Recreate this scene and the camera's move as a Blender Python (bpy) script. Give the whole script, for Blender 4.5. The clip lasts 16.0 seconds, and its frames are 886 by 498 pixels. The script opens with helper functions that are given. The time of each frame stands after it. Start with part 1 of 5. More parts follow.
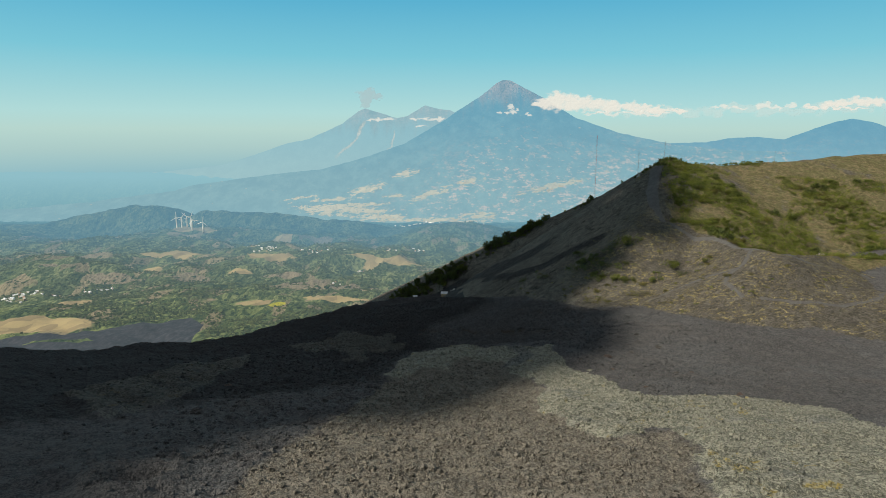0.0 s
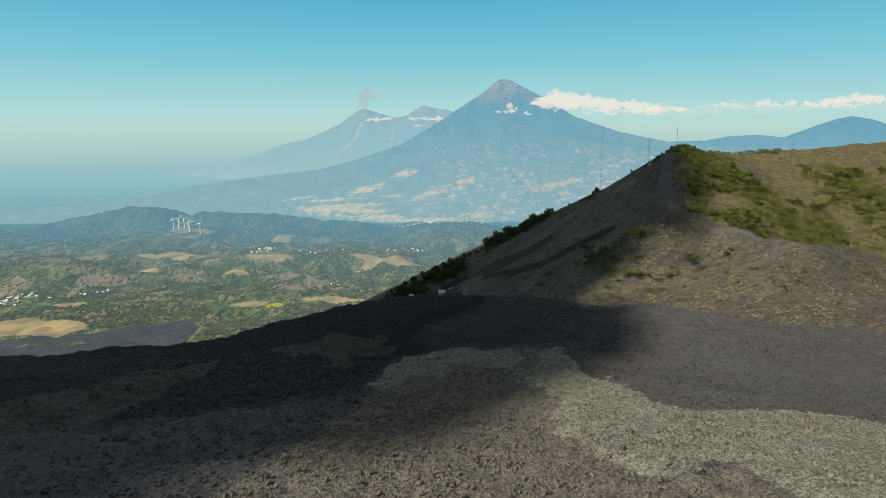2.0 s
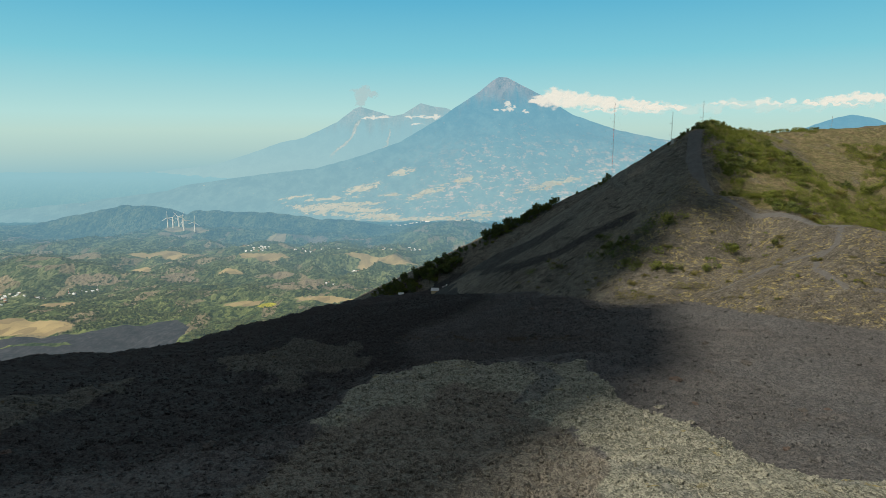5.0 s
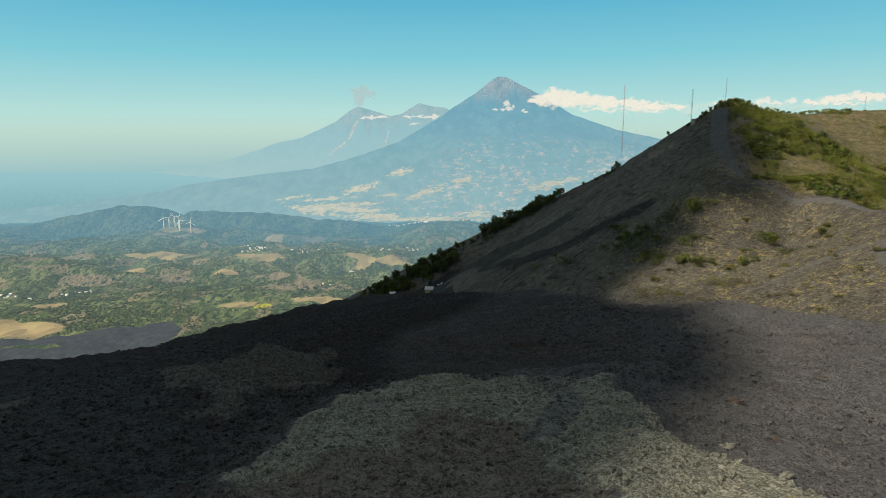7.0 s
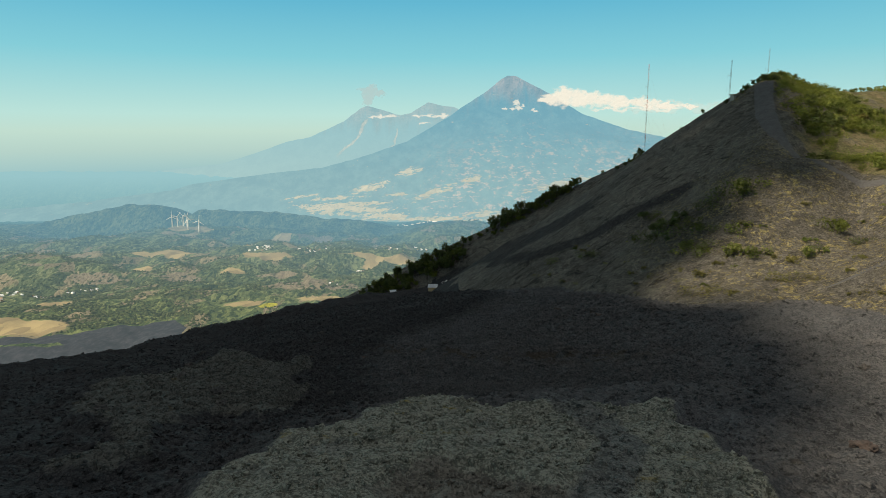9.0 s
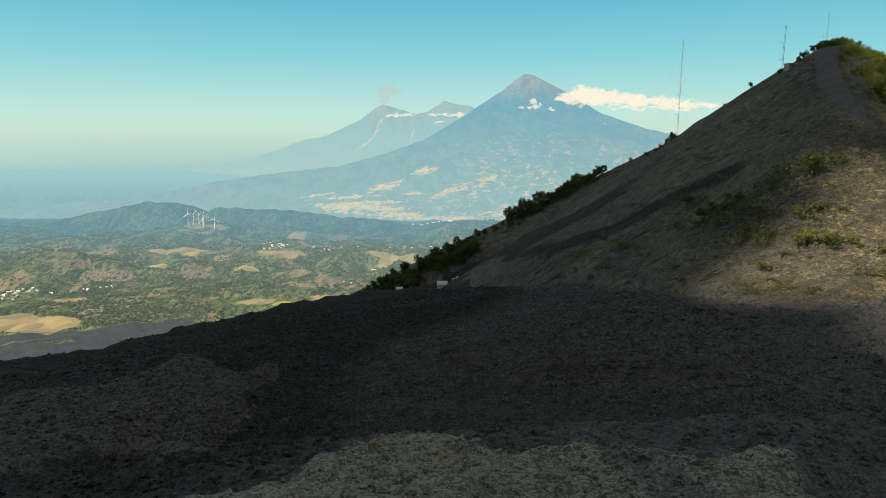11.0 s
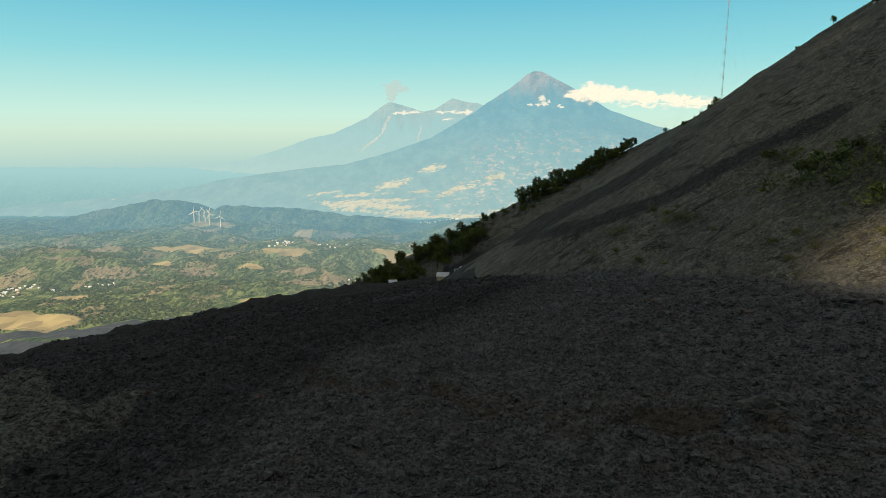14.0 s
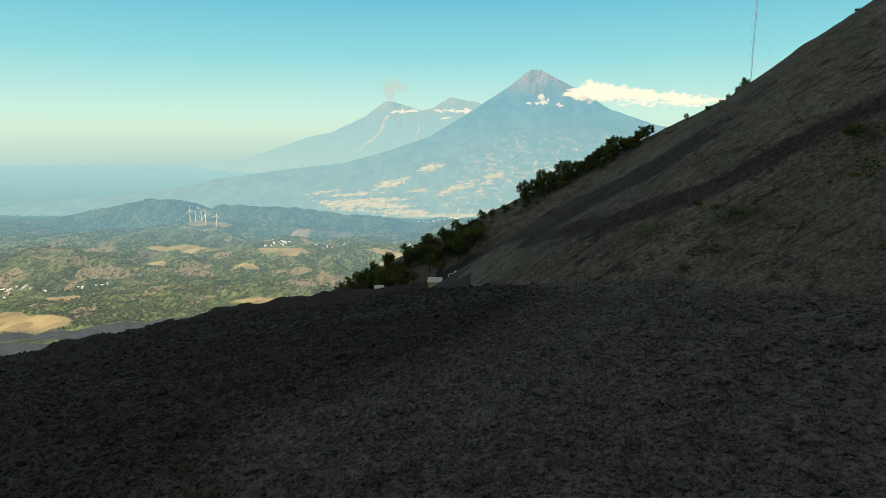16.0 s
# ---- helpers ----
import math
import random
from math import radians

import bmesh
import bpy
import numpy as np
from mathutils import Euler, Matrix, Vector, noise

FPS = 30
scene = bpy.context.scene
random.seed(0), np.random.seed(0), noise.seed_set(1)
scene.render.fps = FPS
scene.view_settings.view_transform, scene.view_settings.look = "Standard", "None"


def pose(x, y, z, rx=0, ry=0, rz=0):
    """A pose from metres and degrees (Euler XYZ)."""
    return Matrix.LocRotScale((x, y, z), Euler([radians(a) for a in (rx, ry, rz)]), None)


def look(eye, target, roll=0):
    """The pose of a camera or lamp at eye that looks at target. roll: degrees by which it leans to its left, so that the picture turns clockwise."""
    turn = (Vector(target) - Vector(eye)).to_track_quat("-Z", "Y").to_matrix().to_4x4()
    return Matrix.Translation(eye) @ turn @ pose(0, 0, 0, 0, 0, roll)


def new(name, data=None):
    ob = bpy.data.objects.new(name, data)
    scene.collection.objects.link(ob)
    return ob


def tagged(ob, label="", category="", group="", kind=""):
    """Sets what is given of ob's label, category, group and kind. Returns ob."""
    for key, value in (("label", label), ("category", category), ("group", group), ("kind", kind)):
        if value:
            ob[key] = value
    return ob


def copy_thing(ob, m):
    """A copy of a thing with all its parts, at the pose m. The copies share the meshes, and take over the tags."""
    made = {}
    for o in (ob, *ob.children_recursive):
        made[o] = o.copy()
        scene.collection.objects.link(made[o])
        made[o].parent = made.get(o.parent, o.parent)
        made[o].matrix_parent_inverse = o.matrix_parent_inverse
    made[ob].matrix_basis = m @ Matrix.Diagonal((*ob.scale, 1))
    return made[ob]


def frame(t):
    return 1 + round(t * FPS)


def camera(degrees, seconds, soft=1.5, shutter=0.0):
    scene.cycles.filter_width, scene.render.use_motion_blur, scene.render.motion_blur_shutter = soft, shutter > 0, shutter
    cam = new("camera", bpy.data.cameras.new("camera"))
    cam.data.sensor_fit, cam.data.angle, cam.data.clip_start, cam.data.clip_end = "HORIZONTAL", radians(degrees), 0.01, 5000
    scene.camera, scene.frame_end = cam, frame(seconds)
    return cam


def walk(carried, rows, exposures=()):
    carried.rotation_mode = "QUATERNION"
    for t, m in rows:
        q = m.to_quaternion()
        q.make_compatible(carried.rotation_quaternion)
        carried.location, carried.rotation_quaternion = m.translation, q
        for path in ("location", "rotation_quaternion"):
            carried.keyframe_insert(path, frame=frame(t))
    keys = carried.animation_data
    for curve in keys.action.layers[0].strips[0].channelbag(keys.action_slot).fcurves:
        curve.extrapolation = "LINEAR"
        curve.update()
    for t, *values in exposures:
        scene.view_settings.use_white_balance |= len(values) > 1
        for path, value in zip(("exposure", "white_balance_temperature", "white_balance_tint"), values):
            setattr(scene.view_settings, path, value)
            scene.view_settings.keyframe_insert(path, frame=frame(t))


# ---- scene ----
cam = camera(70.0, 16, 0.45)
PATH = [
    (0, (-0.132, 0.375, 59.955), (-0.134, 2.342, 59.596), 0.1),
    (0.5, (0.038, 4.601, 58.5), (0.037, 6.569, 58.142), 0.1),
    (1, (0.109, 9.437, 57.055), (0.11, 11.405, 56.696), 0.1),
    (1.5, (0.464, 14.466, 55.482), (0.465, 16.434, 55.123), -0.0),
    (2, (0.848, 19.567, 54.057), (0.848, 21.535, 53.699), -0.2),
    (2.5, (1.13, 25.195, 52.425), (1.132, 27.163, 52.067), -0.1),
    (3, (1.513, 30.762, 50.886), (1.515, 32.73, 50.53), -0.0),
    (3.5, (1.772, 36.646, 49.317), (1.776, 38.614, 48.959), -0.1),
    (4, (2.071, 42.304, 47.883), (2.077, 44.271, 47.523), -0.2),
    (6.5, (4.542, 72.646, 39.049), (4.55, 74.614, 38.693), -0.1),
    (7, (4.895, 78.333, 37.514), (4.905, 80.301, 37.158), -0.2),
    (7.5, (5.352, 84.227, 35.83), (5.361, 86.195, 35.474), -0.2),
    (8, (5.764, 90.304, 34.15), (5.772, 92.272, 33.794), -0.1),
    (8.5, (6.086, 96.088, 32.434), (6.086, 98.056, 32.079), -0.1),
    (9, (6.459, 101.902, 30.777), (6.441, 103.871, 30.422), -0.1),
    (9.5, (6.896, 107.34, 29.113), (6.856, 109.308, 28.758), -0.2),
    (12, (8.377, 135.005, 21.161), (8.301, 136.972, 20.805), 0.1),
    (12.5, (8.53, 140.934, 19.314), (8.447, 142.901, 18.957), 0.1),
    (13, (8.708, 146.374, 17.66), (8.617, 148.34, 17.302), 0.2),
    (13.5, (8.886, 151.945, 15.896), (8.793, 153.91, 15.537), 0.1),
    (14, (8.95, 157.82, 14.107), (8.858, 159.786, 13.749), -0.0),
    (14.5, (8.936, 163.805, 12.5), (8.848, 165.771, 12.14), 0.1),
    (15, (8.878, 169.755, 11.268), (8.79, 171.721, 10.908), 0.3),
    (15.5, (8.883, 175.556, 10.653), (8.795, 177.521, 10.292), 0.4),
    (16, (9.594, 180.976, 10.548), (9.506, 182.942, 10.188), 0.0),
]
walk(cam, [(t, look(eye, target, roll)) for t, eye, target, roll in PATH],
     [(0.0, 0.02, 6880, 10), (7.0, 0.09, 7200, 10), (9.5, 0.16, 7500, 10), (12.5, 0.28, 7900, 10), (16.0, 0.36, 8150, 10)])

# ---------------------------------------------------------------- world, sun, exposure
SUN_TURN = -122.0      # degrees from straight ahead, minus is to the left
SUN_RISE = 44.0
TO_SUN = Vector((math.sin(radians(SUN_TURN)) * math.cos(radians(SUN_RISE)),
                 math.cos(radians(SUN_TURN)) * math.cos(radians(SUN_RISE)),
                 math.sin(radians(SUN_RISE))))
scene.view_settings.exposure = 0.0

world = bpy.data.worlds.new("hazy_sky")
scene.world = world
world.use_nodes = True
wn, wl = world.node_tree.nodes, world.node_tree.links
wn.clear()
sky = wn.new("ShaderNodeTexSky")
sky.sky_type = "NISHITA"
sky.sun_disc = False
sky.sun_elevation = radians(SUN_RISE)
sky.sun_rotation = radians(SUN_TURN)
sky.altitude = 2200
sky.air_density, sky.dust_density, sky.ozone_density = 1.2, 2.0, 1.0
# a band of haze towards the horizon, as over a dusty lowland
geo = wn.new("ShaderNodeTexCoord")
split = wn.new("ShaderNodeSeparateXYZ")
wl.new(geo.outputs["Generated"], split.inputs[0])
ramp = wn.new("ShaderNodeValToRGB")
stops = ((0.0, (0.10, 0.20, 0.27)), (0.160, (0.165, 0.40, 0.53)), (0.231, (0.275, 0.52, 0.61)), (0.296, (0.40, 0.62, 0.635)), (0.345, (0.46, 0.695, 0.68)), (0.39, (0.42, 0.72, 0.75)),
         (0.546, (0.185, 0.58, 0.74)), (0.69, (0.09, 0.45, 0.69)), (0.80, (0.12, 0.28, 0.38)), (1.0, (0.255, 0.290, 0.325)))
while len(ramp.color_ramp.elements) < len(stops):
    ramp.color_ramp.elements.new(0.5)
for e, (p, c) in zip(ramp.color_ramp.elements, stops):
    e.position, e.color = p, (*c, 1)
lift = wn.new("ShaderNodeMapRange")
lift.inputs["From Min"].default_value, lift.inputs["From Max"].default_value = -0.18, 0.36
wl.new(split.outputs["Z"], lift.inputs["Value"])
wl.new(lift.outputs[0], ramp.inputs[0])
bg_sky, bg_haze = wn.new("ShaderNodeBackground"), wn.new("ShaderNodeBackground")
bg_sky.inputs["Strength"].default_value = 0.05
wl.new(sky.outputs[0], bg_sky.inputs["Color"])
wl.new(ramp.outputs[0], bg_haze.inputs["Color"])
mix = wn.new("ShaderNodeMixShader")
mix.inputs[0].default_value = 0.93
wl.new(bg_sky.outputs[0], mix.inputs[1])
wl.new(bg_haze.outputs[0], mix.inputs[2])
out = wn.new("ShaderNodeOutputWorld")
wl.new(mix.outputs[0], out.inputs[0])

sun = new("sun", bpy.data.lights.new("sun", "SUN"))
sun.data.energy, sun.data.angle, sun.data.color = 4.6, radians(1.0), (1.0, 0.93, 0.80)
sun.matrix_world = look(TO_SUN * 900, (0, 0, 0))

# ---------------------------------------------------------------- the lie of the land
def lattice(ix, iy, seed):
    h = (ix.astype(np.int64) * 374761393 + iy.astype(np.int64) * 668265263 + seed * 1442695041) & 0xFFFFFFFF
    h = ((h ^ (h >> 13)) * 1274126177) & 0xFFFFFFFF
    return ((h ^ (h >> 16)) & 0xFFFF) / 32767.5 - 1.0


def vnoise(x, y, size, seed=0):
    """Smooth noise from -1 to 1, with lumps about size metres across."""
    x, y = np.asarray(x, float) / size, np.asarray(y, float) / size
    ix, iy = np.floor(x), np.floor(y)
    fx, fy = x - ix, y - iy
    fx, fy = fx * fx * (3 - 2 * fx), fy * fy * (3 - 2 * fy)
    a, b = lattice(ix, iy, seed), lattice(ix + 1, iy, seed)
    c, d = lattice(ix, iy + 1, seed), lattice(ix + 1, iy + 1, seed)
    return (a + (b - a) * fx) * (1 - fy) + (c + (d - c) * fx) * fy


def fbm(x, y, size, octaves, seed=0, gain=0.5):
    total, amp = 0.0, 1.0
    for k in range(octaves):
        total = total + amp * vnoise(x + 17.3 * k, y - 9.1 * k, size / 2 ** k, seed + k)
        amp *= gain
    return total


def smooth(a, b, v):
    t = np.clip((v - a) / (b - a), 0, 1)
    return t * t * (3 - 2 * t)


def near_line(x, y, line):
    """Distance to a line of (x, y, z) points, and the z of the nearest place on it."""
    best, height = np.full(np.shape(x), 1e9), np.zeros(np.shape(x))
    for (ax, ay, az), (bx, by, bz) in zip(line, line[1:]):
        t = np.clip(((x - ax) * (bx - ax) + (y - ay) * (by - ay)) / ((bx - ax) ** 2 + (by - ay) ** 2), 0, 1)
        d = np.hypot(x - ax - t * (bx - ax), y - ay - t * (by - ay))
        nearer = d < best
        best, height = np.where(nearer, d, best), np.where(nearer, az + t * (bz - az), height)
    return best, height


def ridge(x, y, line, slope, blunt):
    """The height of slopes that fall away on both sides of a line of (x, y, z) points."""
    top = np.full(np.shape(x), -1e9)
    for (ax, ay, az), (bx, by, bz) in zip(line, line[1:]):
        t = np.clip(((x - ax) * (bx - ax) + (y - ay) * (by - ay)) / ((bx - ax) ** 2 + (by - ay) ** 2), 0, 1)
        d = np.hypot(x - ax - t * (bx - ax), y - ay - t * (by - ay))
        top = np.maximum(top, az + t * (bz - az) - slope * (np.sqrt(d * d + blunt * blunt) - blunt))
    return top


def smax(a, b, k):
    return 0.5 * (a + b + np.sqrt((a - b) ** 2 + k * k))


# the old cone: its summit ridge, the spur that the trail follows, and the shoulder towards the masts
SUMMIT = [(106.0, 302.0, 46.0), (138.0, 317.2, 43.9), (242.4, 338.0, 51.0), (332.4, 360.0, 55.1), (520.0, 380.0, 50.0)]
SPUR = [(106.0, 302.0, 46.0), (97.3, 286.9, 44.9), (80.2, 250.1, 26.0), (102.3, 250.7, 23.7), (104.8, 224.0, 19.8), (109.0, 203.7, 21.4), (122.0, 213.0, 18.5), (141.0, 224.0, 16.8), (172.0, 222.0, 14.0), (300.0, 225.0, 20.0)]
SHOULDER = [(106.0, 302.0, 46.0), (116.3, 354.3, 36.7), (93.8, 366.7, 24.7), (71.3, 427.8, 2.3), (30.0, 520.0, -40.0)]
RIM_EAST = [(109.0, 203.7, 20.6), (124.0, 204.0, 17.4), (138.0, 206.0, 14.2), (152.0, 200.0, 12.5)]
APRON = [(118.0, 196.0, 14.0), (130.0, 184.0, 12.8), (140.0, 172.0, 11.6), (165.0, 155.0, 10.2), (230.0, 135.0, 9.8)]
SLOPES = [0.5, 0.688, 0.766, 0.505, 0.892, 0.526]
LAVA_Y = [40, 90, 140, 190, 240, 290, 340, 420]
LAVA_Z = [33.467, 17.96, 6.405, -3.723, -9.124, -17.477, -28.281, -59.454]
CROSS = [-0.004, 0.092, 0.14, 0.085, 0.02]
EDGE_Y = [100, 160, 220, 280, 330, 400]
EDGE_X = [-84.268, -123.553, -124.476, -116.503, -81.671, 102.889]
DROP = [0.682, 22.915]
LEVEE = [4.336, 19.785, -4.071, -94.967, 268.375, 57.111]


def lava_height(x, y):
    z = sum(np.interp(y + o, LAVA_Y, LAVA_Z) for o in (-18, -6, 6, 18)) / 4
    lean, later = smooth(130, 210, y), smooth(215, 300, y)
    z = z + x * (CROSS[0] + lean * np.where(x < 0, CROSS[1], CROSS[2]) + later * np.where(x < 0, CROSS[3], CROSS[4]))
    # where the flow field rolls over into the valley
    edge = sum(np.interp(y + o, EDGE_Y, EDGE_X) for o in (-18, 0, 18)) / 3 + 4 * vnoise(x * 0, y, 22, 5)
    over = np.clip(edge - x, 0, None)
    z = z + LEVEE[0] * np.exp(-((x - edge - 8) / LEVEE[1]) ** 2) + LEVEE[2] * np.exp(-((x - LEVEE[3]) / LEVEE[5]) ** 2 - ((y - LEVEE[4]) / LEVEE[5]) ** 2)
    return z - DROP[0] * over * smooth(0, DROP[1], over)


def hill_height(x, y):
    a = ridge(x, y, SUMMIT, SLOPES[0] + (SLOPES[1] - SLOPES[0]) * smooth(110, 60, x), 4)
    b = ridge(x, y, SPUR, SLOPES[2] + (SLOPES[3] - SLOPES[2]) * smooth(240, 200, y), 3)
    c = ridge(x, y, SHOULDER, SLOPES[4] + (SLOPES[5] - SLOPES[4]) * smooth(330, 380, y), 5)
    low = ridge(x, y, APRON, 0.23, 4) - 0.9 * np.clip(near_line(x, y, APRON)[0] - 30, 0, None)
    d = smax(ridge(x, y, RIM_EAST, 0.42, 3), low, 1.0)
    return smax(smax(smax(a, b, 3.0), c, 2.0), d, 0.8)


RIDGE_X = [-3400, -2599, -2261, -1923, -1757, -1594, -1498, -1430, -1101, -772, -475, -393, -311]
RIDGE_Z = [-530, -502, -445, -368, -357, -374, -417, -393, -399, -442, -458, -508, -538]


def valley_height(x, y):
    z = -350 - 0.062 * (y - 1250) + 22 * fbm(x, y, 480, 4, 21) * smooth(1250, 1800, y) * smooth(4300, 3800, y)
    # rolling spurs and hollows
    z = z + 16 * (1 - 2 * np.abs(fbm(x, y * 0.7, 300, 4, 24, 0.55))) * smooth(1500, 1900, y) * smooth(3700, 3400, y)
    # the wooded hill with the wind turbines, lower hills, and the long ridge behind
    z = z + 26 * np.exp(-((x + 1290) / 260) ** 2 - ((y - 3300) / 200) ** 2)
    z = z + 45 * np.exp(-((x + 1250) / 300) ** 2 - ((y - 2050) / 160) ** 2)
    z = z + 55 * np.exp(-((x - 50) / 330) ** 2 - ((y - 3350) / 240) ** 2)
    # the gap where the far plain shows between the ridge and the next hill
    z = z - 52 * np.exp(-((x + 300) / 120) ** 2 - ((y - 3650) / 330) ** 2)
    crest = np.interp(x, RIDGE_X, RIDGE_Z) + 515 + 8 * fbm(x, y, 160, 3, 8)
    z = smax(z, -515 + crest * np.exp(-((y - 3760) / 190) ** 2) * (1 + 0.24 * fbm(x, y * 0.35, 170, 4, 9) * smooth(3745, 3640, y)) - 4, 10)
    far = smooth(4050, 4900, y)
    return z * (1 - far) + far * (-235 - 120 * smooth(-1200, 0, x))


def land(x, y):
    """The height of the ground without its fine relief, and what it is made of."""
    lava, hill, valley = lava_height(x, y), hill_height(x, y), valley_height(x, y)
    near = np.maximum(lava, hill) - 0.6 * np.clip(np.hypot(x - 60, y - 250) - 330, 0, None)
    on_hill = smooth(-0.6, 0.6, hill - lava)
    blend = smooth(-40, 40, valley - near)
    return near * (1 - blend) + np.maximum(valley, near) * blend, on_hill, np.clip(smooth(-10, 10, valley - near), 0, 1)

# ---------------------------------------------------------------- materials
def material(name):
    m = bpy.data.materials.new(name)
    m.use_nodes = True
    m.node_tree.nodes.clear()
    return m, Nodes(m.node_tree)


class Nodes:
    """A short way to write node trees: values may be numbers, colours or sockets."""

    def __init__(self, tree):
        self.tree = tree

    def node(self, kind, **settings):
        n = self.tree.nodes.new("ShaderNode" + kind)
        for key, value in settings.items():
            setattr(n, key, value)
        return n

    def plug(self, socket, value):
        if isinstance(value, bpy.types.NodeSocket):
            self.tree.links.new(value, socket)
        elif value is not None:
            socket.default_value = (*value, 1) if isinstance(value, tuple) and len(value) == 3 and socket.type == "RGBA" else value

    def position(self):
        return self.node("NewGeometry").outputs["Position"]

    def local(self):
        return self.node("TexCoord").outputs["Object"]

    def turn(self, vector, degrees):
        n = self.node("Mapping")
        self.plug(n.inputs["Vector"], vector)
        n.inputs["Rotation"].default_value = (0, radians(degrees), 0)
        return n.outputs[0]

    def stretch(self, vector, scale):
        n = self.node("Mapping")
        self.plug(n.inputs["Vector"], vector)
        n.inputs["Scale"].default_value = scale
        return n.outputs[0]

    def noise(self, vector, scale, detail=4.0, rough=0.55, out="Fac"):
        n = self.node("TexNoise")
        self.plug(n.inputs["Vector"], vector)
        n.inputs["Scale"].default_value, n.inputs["Detail"].default_value, n.inputs["Roughness"].default_value = scale, detail, rough
        return n.outputs[out]

    def cells(self, vector, scale, feature="F1", out="Distance", jitter=1.0):
        n = self.node("TexVoronoi", feature=feature)
        self.plug(n.inputs["Vector"], vector)
        n.inputs["Scale"].default_value = scale
        n.inputs["Randomness"].default_value = jitter
        return n.outputs[out]

    def attr(self, name, out="Fac"):
        return self.node("Attribute", attribute_name=name).outputs[out]

    def math(self, op, a, b=None, c=None):
        n = self.node("Math", operation=op)
        for socket, v in zip(n.inputs, (a, b, c)):
            self.plug(socket, v)
        return n.outputs[0]

    def span(self, v, a, b, lo=0.0, hi=1.0):
        n = self.node("MapRange", interpolation_type="SMOOTHSTEP" if (lo, hi) == (0.0, 1.0) else "LINEAR")
        self.plug(n.inputs[0], v)
        for k, x in zip((1, 2, 3, 4), (a, b, lo, hi)):
            n.inputs[k].default_value = x
        return n.outputs[0]

    def mix(self, fac, a, b, blend="MIX"):
        n = self.node("Mix", data_type="RGBA", blend_type=blend)
        self.plug(n.inputs[0], fac)
        self.plug(n.inputs[6], a)
        self.plug(n.inputs[7], b)
        return n.outputs[2]

    def bump(self, height, strength, distance, normal=None):
        n = self.node("Bump")
        n.inputs["Distance"].default_value = distance
        self.plug(n.inputs["Strength"], strength)
        self.plug(n.inputs["Height"], height)
        self.plug(n.inputs["Normal"], normal)
        return n.outputs[0]

    def surface(self, colour, rough=0.9, normal=None, metal=0.0, gloss=0.2):
        n = self.node("BsdfPrincipled")
        self.plug(n.inputs["Base Color"], colour)
        self.plug(n.inputs["Roughness"], rough)
        n.inputs["Metallic"].default_value = metal
        n.inputs["Specular IOR Level"].default_value = gloss
        self.plug(n.inputs["Normal"], normal)
        return n.outputs[0]

    def end(self, shader):
        self.plug(self.node("OutputMaterial").inputs[0], shader)


def plain(name, colour, rough=0.7, metal=0.0, spread=0.18, scale=6.0):
    """Paint, metal or plaster with slight unevenness."""
    m, n = material(name)
    v = n.noise(n.local(), scale, 5)
    c = n.mix(n.span(v, 0.3, 0.7, 0.0, 1.0), tuple(x * (1 - spread) for x in colour), tuple(min(1, x * (1 + spread)) for x in colour))
    n.end(n.surface(c, rough, n.bump(n.noise(n.local(), scale * 5), 0.2, 0.01), metal, 0.4))
    return m


